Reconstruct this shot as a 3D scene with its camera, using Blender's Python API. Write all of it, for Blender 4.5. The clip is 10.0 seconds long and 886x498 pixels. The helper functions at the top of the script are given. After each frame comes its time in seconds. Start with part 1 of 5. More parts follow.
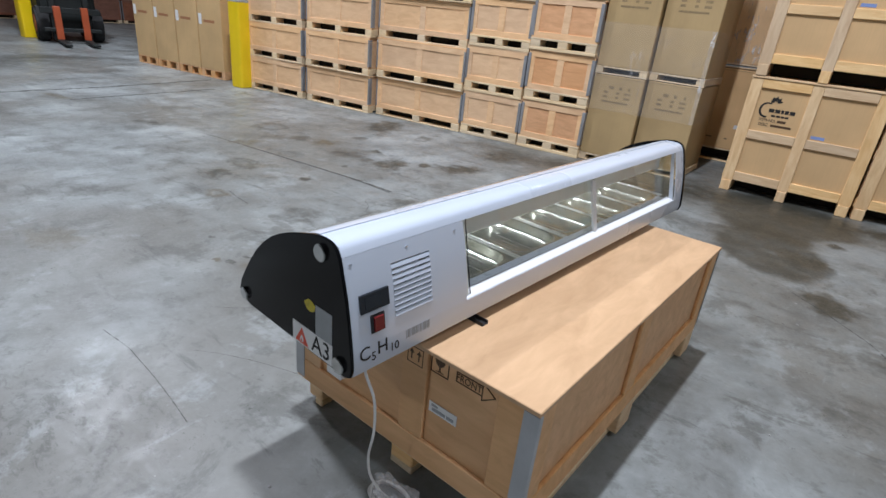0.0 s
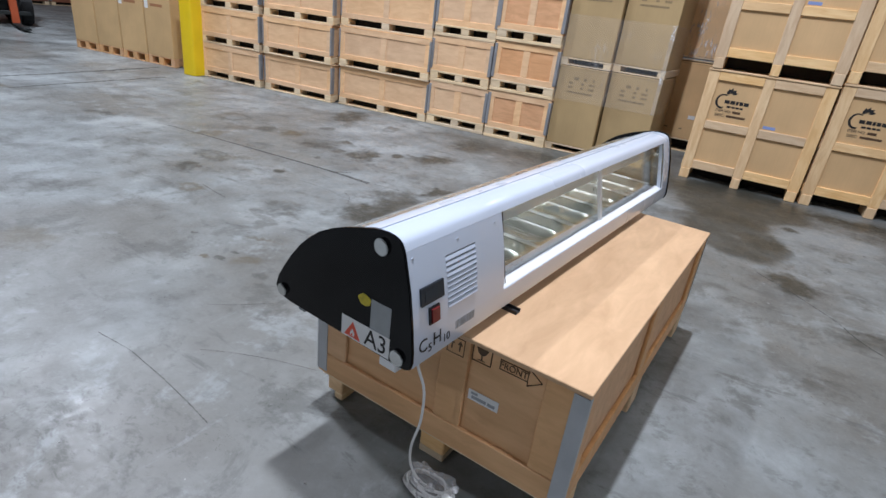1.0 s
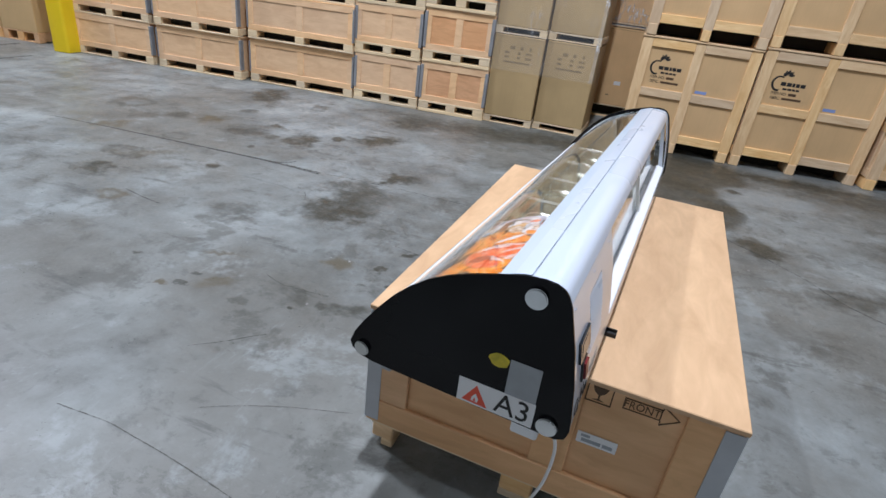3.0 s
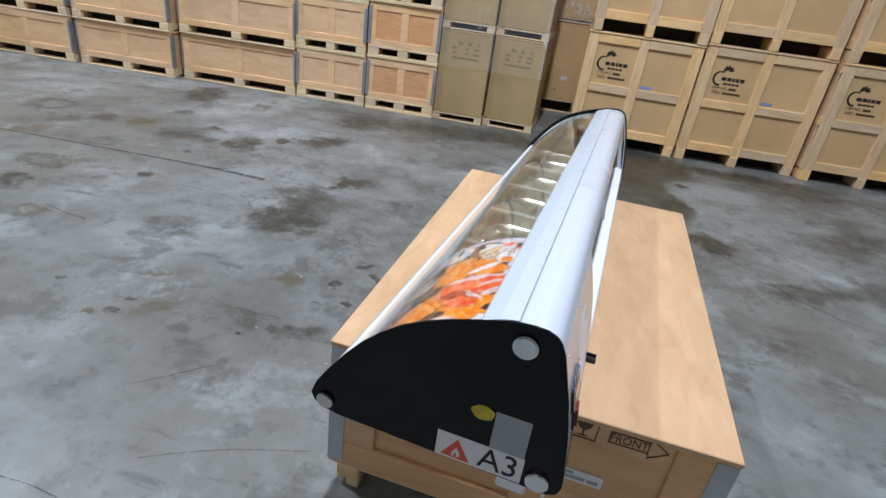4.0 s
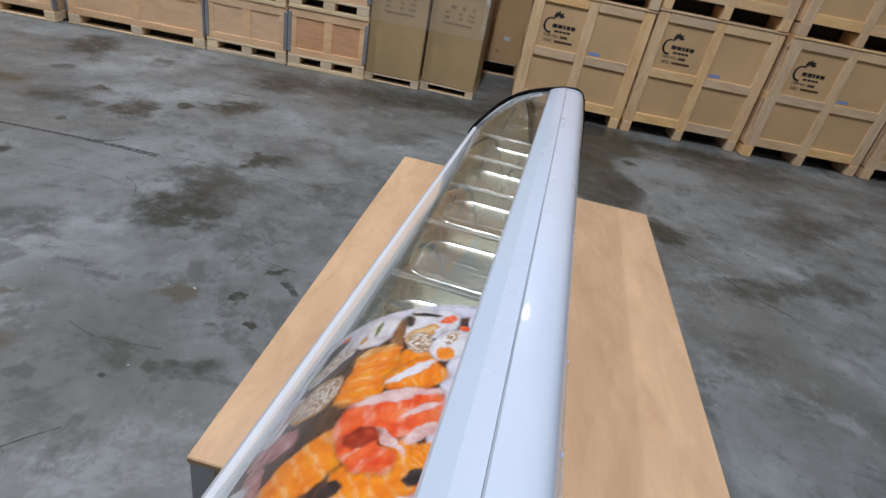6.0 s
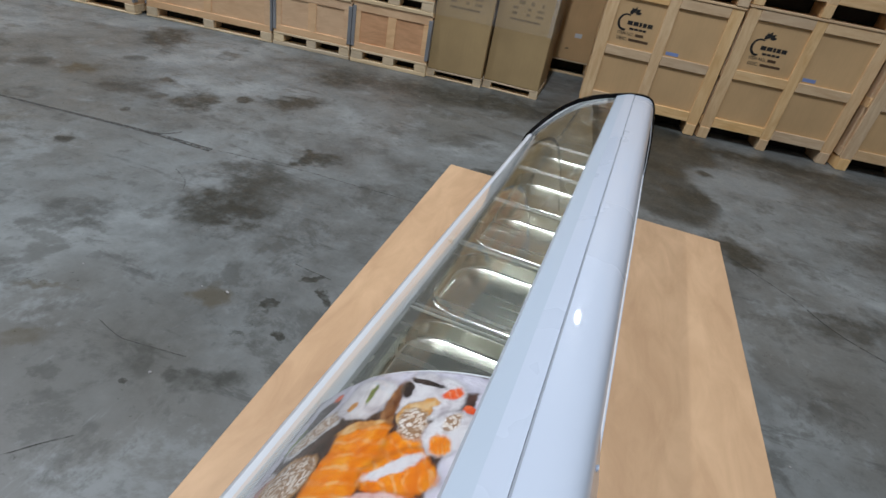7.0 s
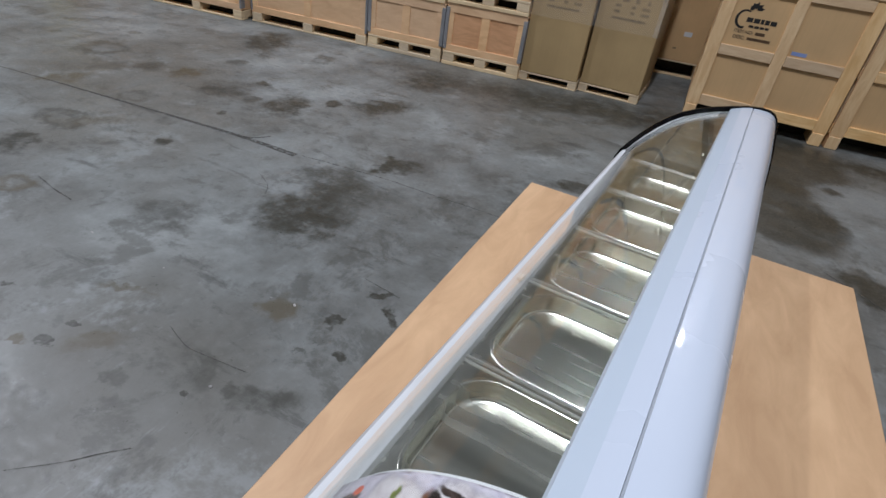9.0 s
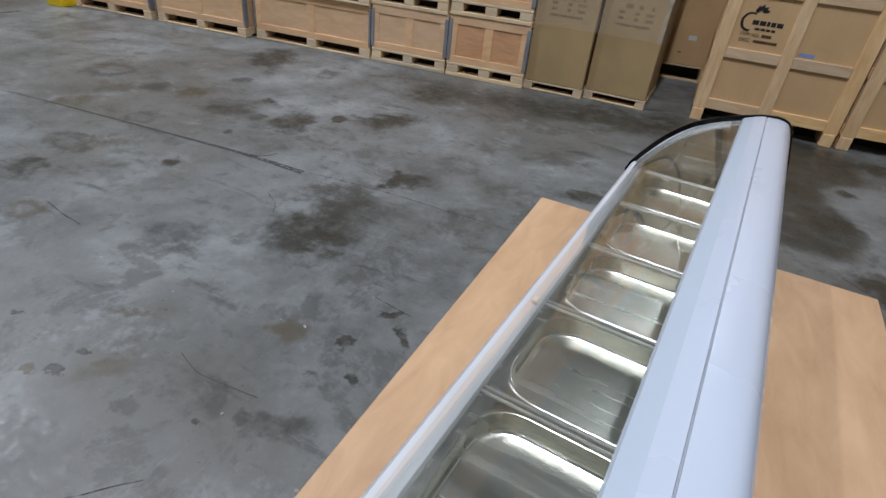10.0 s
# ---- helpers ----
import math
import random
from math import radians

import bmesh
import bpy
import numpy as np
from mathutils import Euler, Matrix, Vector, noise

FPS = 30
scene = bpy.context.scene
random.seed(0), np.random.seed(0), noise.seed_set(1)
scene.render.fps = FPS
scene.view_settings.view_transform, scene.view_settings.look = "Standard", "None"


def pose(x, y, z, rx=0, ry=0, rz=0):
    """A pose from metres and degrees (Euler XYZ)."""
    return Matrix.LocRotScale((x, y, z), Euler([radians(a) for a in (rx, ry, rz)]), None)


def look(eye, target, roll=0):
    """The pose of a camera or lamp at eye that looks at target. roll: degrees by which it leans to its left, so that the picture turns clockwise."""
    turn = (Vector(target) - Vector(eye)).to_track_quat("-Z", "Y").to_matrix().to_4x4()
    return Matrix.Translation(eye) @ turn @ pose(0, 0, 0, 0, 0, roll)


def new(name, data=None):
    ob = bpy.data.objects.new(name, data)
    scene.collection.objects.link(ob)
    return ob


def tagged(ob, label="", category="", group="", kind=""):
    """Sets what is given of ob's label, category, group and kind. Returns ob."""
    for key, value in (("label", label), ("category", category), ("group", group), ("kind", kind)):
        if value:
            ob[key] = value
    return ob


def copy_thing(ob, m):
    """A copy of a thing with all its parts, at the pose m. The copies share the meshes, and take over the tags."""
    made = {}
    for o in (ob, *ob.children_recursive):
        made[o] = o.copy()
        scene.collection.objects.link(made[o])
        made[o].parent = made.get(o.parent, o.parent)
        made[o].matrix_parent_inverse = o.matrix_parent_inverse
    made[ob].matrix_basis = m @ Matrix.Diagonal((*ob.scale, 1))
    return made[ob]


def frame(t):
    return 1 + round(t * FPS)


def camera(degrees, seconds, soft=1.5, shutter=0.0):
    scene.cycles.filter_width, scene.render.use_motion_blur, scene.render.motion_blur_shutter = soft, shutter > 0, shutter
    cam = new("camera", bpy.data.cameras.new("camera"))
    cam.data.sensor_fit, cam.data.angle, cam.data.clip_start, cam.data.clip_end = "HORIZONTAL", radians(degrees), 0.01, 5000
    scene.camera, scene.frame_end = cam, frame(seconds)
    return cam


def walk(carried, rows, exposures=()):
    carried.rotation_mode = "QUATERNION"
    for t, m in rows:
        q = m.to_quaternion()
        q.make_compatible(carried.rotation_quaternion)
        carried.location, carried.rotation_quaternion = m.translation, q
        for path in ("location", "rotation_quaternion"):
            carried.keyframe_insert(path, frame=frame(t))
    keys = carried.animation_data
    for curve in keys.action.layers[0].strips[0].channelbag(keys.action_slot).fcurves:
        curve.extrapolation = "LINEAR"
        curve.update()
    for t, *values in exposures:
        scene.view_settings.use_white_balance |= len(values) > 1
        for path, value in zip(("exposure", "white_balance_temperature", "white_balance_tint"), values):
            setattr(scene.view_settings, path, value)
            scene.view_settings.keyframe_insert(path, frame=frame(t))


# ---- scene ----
cam = camera(78.7, 10.0)
PATH = [
    (0, (-0.126, 0.194, 1.221), (-1.237, 1.647, 0.413), 5.9),
    (0.5, (-0.191, 0.076, 1.234), (-1.189, 1.604, 0.416), 6.8),
    (1, (-0.291, 0.046, 1.212), (-1.24, 1.602, 0.389), 7.1),
    (1.5, (-0.453, 0.05, 1.188), (-1.368, 1.618, 0.348), 6.8),
    (2, (-0.576, 0.069, 1.184), (-1.443, 1.653, 0.326), 6.6),
    (2.5, (-0.701, 0.071, 1.171), (-1.443, 1.709, 0.296), 6.8),
    (2.7, (-0.747, 0.071, 1.177), (-1.429, 1.732, 0.296), 7.0),
    (4, (-0.881, 0.181, 1.2), (-1.303, 1.923, 0.313), 7.9),
    (4.5, (-0.902, 0.299, 1.207), (-1.273, 2.05, 0.316), 8.2),
    (5, (-0.914, 0.371, 1.204), (-1.224, 2.122, 0.289), 9.3),
    (5.5, (-0.941, 0.468, 1.197), (-1.15, 2.209, 0.234), 10.8),
    (5.7, (-0.956, 0.513, 1.195), (-1.123, 2.249, 0.217), 11.5),
    (6.8, (-0.952, 0.712, 1.188), (-1.242, 2.405, 0.161), 11.8),
    (7, (-0.932, 0.744, 1.191), (-1.311, 2.41, 0.145), 11.1),
    (7.5, (-0.905, 0.816, 1.201), (-1.447, 2.416, 0.123), 9.9),
    (8, (-0.906, 0.854, 1.193), (-1.528, 2.413, 0.099), 9.2),
    (8.5, (-0.926, 0.891, 1.188), (-1.590, 2.427, 0.087), 9.0),
    (9, (-0.945, 0.904, 1.191), (-1.619, 2.439, 0.095), 8.2),
    (9.5, (-0.958, 0.921, 1.197), (-1.646, 2.457, 0.11), 7.2),
    (10, (-0.971, 0.931, 1.205), (-1.679, 2.465, 0.129), 6.2),
]
walk(cam, [(t, look(eye, target, roll)) for t, eye, target, roll in PATH],
     exposures=[(0, 0.23, 6340, 10.5), (1.0, 0.27, 6200, 11.5), (2.0, 0.26, 6090, 12), (2.7, 0.22, 6140, 11), (4.0, 0.10, 6260, 8.5), (5.0, -0.05, 6310, 9),
                (5.7, -0.27, 6340, 12.5), (6.8, -0.50, 6380, 8), (7.7, -0.51, 6410, 9.5), (8.5, -0.50, 6430, 11.5), (10.0, -0.50, 6400, 11.5)])

# ---- light ----
world = bpy.data.worlds.new("world")
scene.world = world
world.use_nodes = True
world.node_tree.nodes["Background"].inputs["Color"].default_value = (0.75, 0.82, 0.9, 1)
world.node_tree.nodes["Background"].inputs["Strength"].default_value = 0.01
scene.view_settings.exposure = 0.0

CEILING = 7.6
LAMPS = [(x, y + 0.17 * (-0.8 - x)) for x in (-18.9, -14.4, -9.9, -5.35, -1.3, 3.75, 8.3) for y in (-7.3, 1.4)] + [(-0.25, 10.3)]
LAMP_WATTS = 195
for x, y in LAMPS:
    lamp = bpy.data.lights.new("high_bay", "AREA")
    lamp.shape, lamp.size, lamp.size_y = "RECTANGLE", 0.18, 0.42
    # the lamp overhead, its neighbours along the aisle, the dim far end, the next aisles
    share = {-1.3: 1.62, -5.35: 0.95, -9.9: 1.80, 3.75: 0.58}.get(x, 0.12) if 0 < y < 7 else 0.35 if y > 7 else {-1.3: 0.50, -5.35: 0.20}.get(x, 0.09)
    lamp.energy, lamp.color, lamp.spread = LAMP_WATTS * share, (0.85, 0.895, 1.0), radians(155)
    new("high_bay", lamp).matrix_world = pose(x, y, CEILING - 0.62)


# ---- materials ----
def nodes_of(name):
    m = bpy.data.materials.new(name)
    m.use_nodes = True
    t = m.node_tree
    return m, t, t.nodes["Principled BSDF"]


def add(t, kind, **sets):
    n = t.nodes.new(kind)
    for key, value in sets.items():
        n.inputs[key].default_value = value
    return n


def noise_node(t, vec, scale, detail=4, rough=0.55, distortion=0.0):
    n = add(t, "ShaderNodeTexNoise", Scale=scale, Detail=detail, Roughness=rough, Distortion=distortion)
    t.links.new(vec, n.inputs["Vector"])
    return n.outputs["Fac"]


def ramp(t, fac, stops):
    r = t.nodes.new("ShaderNodeValToRGB")
    el = r.color_ramp.elements
    while len(el) < len(stops):
        el.new(0.5)
    for e, (p, c) in zip(el, stops):
        e.position, e.color = p, (*c, 1) if len(c) == 3 else c
    t.links.new(fac, r.inputs["Fac"])
    return r.outputs["Color"]


def mix(t, fac, a, b, how="MIX"):
    n = t.nodes.new("ShaderNodeMix")
    n.data_type, n.blend_type = "RGBA", how
    for sock, v in ((n.inputs[0], fac), (n.inputs[6], a), (n.inputs[7], b)):
        if hasattr(v, "links"):
            t.links.new(v, sock)
        else:
            sock.default_value = v if not isinstance(v, tuple) else (*v, 1)
    return n.outputs[2]


def maths(t, op, a, b=0.0, clamp=False):
    n = t.nodes.new("ShaderNodeMath")
    n.operation, n.use_clamp = op, clamp
    for sock, v in ((n.inputs[0], a), (n.inputs[1], b)):
        if hasattr(v, "links"):
            t.links.new(v, sock)
        else:
            sock.default_value = v
    return n.outputs[0]


def remap(t, v, a, b, c=0.0, d=1.0):
    n = add(t, "ShaderNodeMapRange")
    n.interpolation_type = "SMOOTHSTEP"
    t.links.new(v, n.inputs["Value"])
    for k, x in (("From Min", a), ("From Max", b), ("To Min", c), ("To Max", d)):
        n.inputs[k].default_value = x
    return n.outputs["Result"]


def coords(t, stretch=(1, 1, 1), shuffle=True):
    c = t.nodes.new("ShaderNodeTexCoord").outputs["Object"]
    m = add(t, "ShaderNodeMapping", Scale=stretch)
    t.links.new(c, m.inputs["Vector"])
    if shuffle:
        r = t.nodes.new("ShaderNodeObjectInfo").outputs["Random"]
        comb = t.nodes.new("ShaderNodeCombineXYZ")
        for k in range(3):
            t.links.new(maths(t, "MULTIPLY", r, 17.0 + 9 * k), comb.inputs[k])
        t.links.new(comb.outputs[0], m.inputs["Location"])
    return m.outputs["Vector"]


def bump(t, bsdf, height, strength, distance=0.002):
    b = add(t, "ShaderNodeBump", Strength=strength, Distance=distance)
    t.links.new(height, b.inputs["Height"])
    t.links.new(b.outputs["Normal"], bsdf.inputs["Normal"])


def wood(name, dark, light, stretch, rough=0.6, stain=0.25, patchy=1.0, tint=0.16, figured=0.4):
    """Sawn wood or plywood: long grain, broad patches and a tint of its own for each board."""
    m, t, p = nodes_of(name)
    v = coords(t, stretch)
    grain = noise_node(t, v, 9, 6, 0.6, 0.6)
    col = ramp(t, grain, [(0.3, tuple(0.9 * c for c in dark)), (0.7, light)])
    figure = noise_node(t, coords(t, tuple(1.6 * s for s in stretch)), 3.1, 8, 0.72, 1.5)
    col = mix(t, remap(t, figure, 0.52, 0.66, 0, figured), col, tuple(0.78 * c for c in dark))
    broad = noise_node(t, coords(t, tuple(min(1.0, s) for s in stretch)), 2.3, 3)
    col = mix(t, remap(t, broad, 0.4, 0.75, 0, stain * patchy), col, tuple(c * 0.72 for c in dark))
    knots = add(t, "ShaderNodeTexVoronoi", Scale=4.0)
    t.links.new(coords(t, tuple(0.6 * s for s in stretch)), knots.inputs["Vector"])
    col = mix(t, remap(t, knots.outputs["Distance"], 0.0, 0.09, stain, 0), col, tuple(c * 0.45 for c in dark))
    rnd = t.nodes.new("ShaderNodeObjectInfo").outputs["Random"]
    hsv = add(t, "ShaderNodeHueSaturation")
    t.links.new(col, hsv.inputs["Color"])
    t.links.new(maths(t, "ADD", maths(t, "MULTIPLY", rnd, tint), 1 - tint / 2), hsv.inputs["Value"])
    t.links.new(maths(t, "ADD", maths(t, "MULTIPLY", rnd, tint), 1 - tint / 2), hsv.inputs["Saturation"])
    t.links.new(hsv.outputs["Color"], p.inputs["Base Color"])
    p.inputs["Roughness"].default_value = rough
    bump(t, p, grain, 0.25, 0.0015)
    return m


def plain(name, color, rough=0.5, metallic=0.0, vary=0.08, scale=6.0, coat=0.0, bumps=0.05, stretch=(1, 1, 1), specular=0.5):
    m, t, p = nodes_of(name)
    v = coords(t, stretch)
    a, b = noise_node(t, v, scale, 4), noise_node(t, v, scale * 14, 3)
    lo, hi = tuple(c * (1 - vary) for c in color), tuple(min(1, c * (1 + vary)) for c in color)
    col = ramp(t, a, [(0.3, lo), (0.7, hi)])
    t.links.new(col, p.inputs["Base Color"])
    p.inputs["Metallic"].default_value = metallic
    p.inputs["Coat Weight"].default_value = coat
    p.inputs["Specular IOR Level"].default_value = specular
    t.links.new(remap(t, a, 0.3, 0.7, rough * 0.85, min(1, rough * 1.15)), p.inputs["Roughness"])
    if bumps:
        bump(t, p, b, bumps, 0.001)
    return m


def cardboard(name, color):
    m, t, p = nodes_of(name)
    v = coords(t)
    flute = noise_node(t, coords(t, (40, 40, 1)), 3, 2)
    blot = noise_node(t, v, 2.2, 5)
    col = ramp(t, blot, [(0.3, tuple(c * 0.88 for c in color)), (0.7, tuple(c * 1.08 for c in color))])
    col = mix(t, remap(t, flute, 0.4, 0.7, 0, 0.12), col, tuple(c * 0.7 for c in color))
    t.links.new(col, p.inputs["Base Color"])
    p.inputs["Roughness"].default_value = 0.75
    bump(t, p, flute, 0.12, 0.001)
    return m


def concrete():
    m, t, p = nodes_of("stained_concrete")
    v = coords(t, shuffle=False)
    broad, mid = noise_node(t, v, 0.55, 3, 0.55, 0.2), noise_node(t, v, 1.7, 8, 0.68, 0.15)
    fine, grit = noise_node(t, v, 17, 6, 0.7), noise_node(t, v, 130, 3, 0.6)
    col = ramp(t, mid, [(0.34, (0.110, 0.111, 0.106)), (0.45, (0.178, 0.183, 0.177)), (0.55, (0.228, 0.239, 0.236)), (0.65, (0.320, 0.336, 0.334))])
    # brownish traffic grime in broad patches, worn pale film, dark scuffs, rubbed streaks, grit
    col = mix(t, remap(t, broad, 0.45, 0.62, 0, 0.62), col, (0.128, 0.117, 0.099))
    col = mix(t, remap(t, noise_node(t, v, 2.6, 6, 0.72, 0.2), 0.54, 0.64, 0, 0.5), col, (0.29, 0.306, 0.306))
    col = mix(t, remap(t, noise_node(t, v, 3.3, 9, 0.74, 0.35), 0.53, 0.62, 0, 0.52), col, (0.070, 0.068, 0.059))
    col = mix(t, remap(t, noise_node(t, coords(t, (0.5, 2.2, 1), False), 3.2, 7, 0.75, 0.3), 0.57, 0.66, 0, 0.5), col, (0.055, 0.054, 0.050))
    col = mix(t, remap(t, noise_node(t, coords(t, (3.5, 0.6, 1), False), 5.0, 7, 0.75, 0.3), 0.60, 0.68, 0, 0.24), col, (0.30, 0.315, 0.32))
    col = mix(t, remap(t, noise_node(t, v, 9.0, 6, 0.7, 0.2), 0.55, 0.66, 0, 0.36), col, (0.060, 0.059, 0.055))
    col = mix(t, remap(t, noise_node(t, v, 45, 5, 0.7, 0.2), 0.58, 0.70, 0, 0.14), col, (0.060, 0.059, 0.055))
    col = mix(t, remap(t, noise_node(t, v, 27, 6, 0.75, 0.2), 0.60, 0.69, 0, 0.25), col, (0.30, 0.31, 0.31))
    warp = add(t, "ShaderNodeTexNoise", Scale=7.5, Detail=7.0, Roughness=0.66)
    t.links.new(v, warp.inputs["Vector"])
    sub = add(t, "ShaderNodeVectorMath")
    sub.operation = "MULTIPLY_ADD"
    t.links.new(warp.outputs["Color"], sub.inputs[0])
    sub.inputs[1].default_value, sub.inputs[2].default_value = (0.40, 0.40, 0), (-0.20, -0.20, 0)
    bent, bent_fine = add(t, "ShaderNodeVectorMath"), add(t, "ShaderNodeVectorMath")
    small = add(t, "ShaderNodeVectorMath")
    small.operation = "SCALE"
    t.links.new(sub.outputs[0], small.inputs[0])
    small.inputs["Scale"].default_value = 0.42
    for b, warped in ((bent, sub), (bent_fine, small)):
        t.links.new(v, b.inputs[0])
        t.links.new(warped.outputs[0], b.inputs[1])

    patch = maths(t, "MULTIPLY", remap(t, noise_node(t, v, 8.5, 8, 0.75), 0.38, 0.54, 0.58, 1.0), remap(t, fine, 0.25, 0.6, 0.8, 1.0))

    even = remap(t, noise_node(t, v, 5.0, 7, 0.7), 0.34, 0.56, 0.80, 1.0)

    def stain(x, y, a, b, turn, depth, rusty=False, hard=False, ring=False, pale=False, speck=None):
        """A stain, pale patch or strip of painted shade at x, y, with half length, half width and turn in radians."""
        nonlocal col
        mp = add(t, "ShaderNodeMapping", Location=(x, y, 0), Rotation=(0, 0, turn), Scale=(a * 1.2, b * 1.2, 1))
        mp.vector_type = "TEXTURE"
        t.links.new((bent if a > 0.09 and not hard else bent_fine).outputs[0], mp.inputs["Vector"])
        ln = add(t, "ShaderNodeVectorMath")
        ln.operation = "LENGTH"
        t.links.new(mp.outputs["Vector"], ln.inputs[0])
        soft = 0.85 if hard else 0.25 if a > 0.3 else 0.45 if a > 0.1 else 0.6
        mask = maths(t, "MULTIPLY", remap(t, ln.outputs["Value"], soft, 1.15, min(0.95, depth * 1.4), 0), speck or (even if hard and a > 0.1 else patch))
        if ring:
            mask = maths(t, "MULTIPLY", mask, remap(t, ln.outputs["Value"], 0.25, 0.75, 0.25, 1.0))
        col = mix(t, mask, col, (0.250, 0.262, 0.262) if pale else (0.090, 0.070, 0.040) if rusty else (0.038, 0.0365, 0.028))

    # ground-in tyre scuffs beside the crate
    worn = remap(t, noise_node(t, coords(t, (1.0, 1.8, 1), False), 15, 8, 0.78, 0.5), 0.50, 0.61, 0.0, 1.0)
    stain(-1.75, 0.45, 0.48, 0.28, 0.6, 0.36, speck=worn)
    stain(-3.62, 3.27, 0.16, 0.09, 0.3, 0.5)
    # three darker strips along the front of the stacks
    stain(-2.15, 4.75, 0.95, 0.24, 0.12, 0.62)
    stain(-1.45, 5.05, 0.95, 0.28, 0.12, 0.66)
    stain(-0.66, 5.25, 0.7, 0.35, 0.1, 0.7)
    stain(-0.46, 4.10, 0.27, 0.42, 0.35, 0.62, hard=True)
    stain(-0.24, 4.02, 0.11, 0.19, 0.67, 0.45, hard=True)
    stain(-0.52, 4.95, 0.42, 0.52, 0.1, 0.60, hard=True)
    stain(0.10, 4.58, 0.30, 0.17, 0.2, 0.5, hard=True, pale=True)
    stain(-1.39, 3.53, 0.10, 0.06, 0.2, 0.6, hard=True)
    stain(-0.13, 4.56, 0.066, 0.062, 0.71, 0.7)
    # the next strip paints shade on the floor before the pine crates
    stain(0.30, 5.20, 0.80, 0.13, 0.20, 0.7)
    stain(-0.06, 3.46, 0.11, 0.16, 0.62, 0.7)
    stain(-1.95, 2.45, 0.75, 0.42, 0.75, 0.24)
    stain(-1.72, 3.15, 0.50, 0.30, 0.70, 0.26)
    stain(-1.85, 1.75, 0.42, 0.30, 0.65, 0.20)
    stain(0.92, 4.05, 0.48, 0.15, 0.53, 0.5)
    stain(0.35, 3.03, 0.27, 0.10, 0.47, 0.5)
    stain(0.75, 3.23, 0.24, 0.14, 0.47, 0.5)
    stain(-0.62, 4.75, 0.45, 0.3, 0.3, 0.5)
    stain(-3.13, 0.94, 0.16, 0.10, 0.3, 0.45, True)
    stain(-5.42, 2.4, 0.16, 0.05, 0.3, 0.6)
    stain(-6.97, 2.16, 0.2, 0.07, 0.2, 0.55, True)
    stain(-10.2, 3.3, 0.9, 0.3, 1.3, 0.5)
    stain(-9.9, 2.0, 1.5, 0.9, 1.4, 0.55)
    stain(0.75, 5.1, 0.8, 0.35, 0.1, 0.55)
    stain(-4.80, 3.31, 0.166, 0.142, -2.16, 0.6, ring=True)
    stain(-4.05, 3.38, 0.104, 0.090, 2.29, 0.65, True)
    stain(-3.87, 2.86, 0.105, 0.097, -3.11, 0.6, ring=True)
    stain(-3.83, 2.40, 0.144, 0.106, 2.84, 0.7, ring=True)
    stain(-4.40, 2.75, 0.111, 0.089, -2.50, 0.6, True)
    stain(-3.70, 2.10, 0.120, 0.060, 2.73, 0.75)
    stain(-3.25, 2.52, 0.039, 0.033, -2.65, 0.7)
    stain(-3.31, 1.90, 0.080, 0.052, -2.73, 0.6, True, ring=True)
    stain(-3.18, 3.37, 0.166, 0.110, 2.20, 0.85)
    stain(-2.76, 3.80, 0.209, 0.140, -2.08, 0.85)
    stain(-3.02, 3.60, 0.055, 0.046, 1.59, 0.75)
    stain(-3.40, 3.28, 0.057, 0.049, 2.12, 0.5)
    stain(-3.57, 3.56, 0.050, 0.037, 2.20, 0.7)
    stain(-4.29, 4.41, 0.287, 0.176, 2.16, 0.7)
    stain(-2.84, 4.50, 0.311, 0.212, 1.61, 0.75)
    stain(-2.24, 3.07, 0.153, 0.072, -2.35, 0.8)
    stain(-2.27, 2.43, 0.184, 0.178, -2.54, 0.75)
    stain(-2.38, 2.77, 0.186, 0.154, 2.06, 0.55)
    stain(-2.69, 2.12, 0.124, 0.103, -3.04, 0.45)
    stain(-2.21, 2.70, 0.213, 0.149, -2.35, 0.4)
    stain(-3.36, 2.99, 0.031, 0.029, 2.37, 0.6)
    stain(-4.02, 3.77, 0.073, 0.064, -1.53, 0.5)
    stain(-4.29, 3.29, 0.089, 0.084, 2.39, 0.5)
    stain(-3.69, 4.33, 0.136, 0.087, 2.04, 0.5, ring=True)
    stain(-3.70, 2.47, 0.211, 0.065, -2.35, 0.3, True)
    stain(-3.71, 3.34, 0.140, 0.093, -2.22, 0.3)
    stain(-1.94, 1.91, 0.064, 0.057, -3.08, 0.5, True)
    stain(-1.71, 2.18, 0.045, 0.018, -2.49, 0.9, hard=True)
    stain(-1.76, 1.97, 0.031, 0.020, 2.24, 0.8, hard=True)
    stain(-1.65, 1.85, 0.019, 0.013, -2.59, 0.9, hard=True)
    stain(-2.36, 1.52, 0.014, 0.009, -2.93, 0.9, hard=True)
    stain(-2.37, 1.44, 0.024, 0.012, -2.66, 0.7, hard=True)
    stain(-2.25, 1.50, 0.073, 0.036, -2.65, 0.45, True)
    stain(-1.71, 1.62, 0.084, 0.043, -2.60, 0.5)
    stain(-1.81, 1.58, 0.027, 0.022, 2.80, 0.5)
    stain(-2.38, 1.72, 0.102, 0.028, -2.52, 0.4, True)
    stain(-1.90, 1.51, 0.012, 0.008, 2.72, 0.8)
    stain(-1.74, 1.79, 0.015, 0.008, -2.57, 0.4)
    stain(-1.62, 2.10, 0.045, 0.014, 2.14, 0.7)
    stain(-2.43, 1.41, 0.022, 0.013, -2.89, 0.6, True)
    stain(-2.68, 1.52, 0.021, 0.013, -2.96, 0.7)
    stain(-1.93, 1.60, 0.070, 0.028, 2.47, 0.35)
    stain(-2.09, 1.45, 0.033, 0.023, 2.99, 0.4)
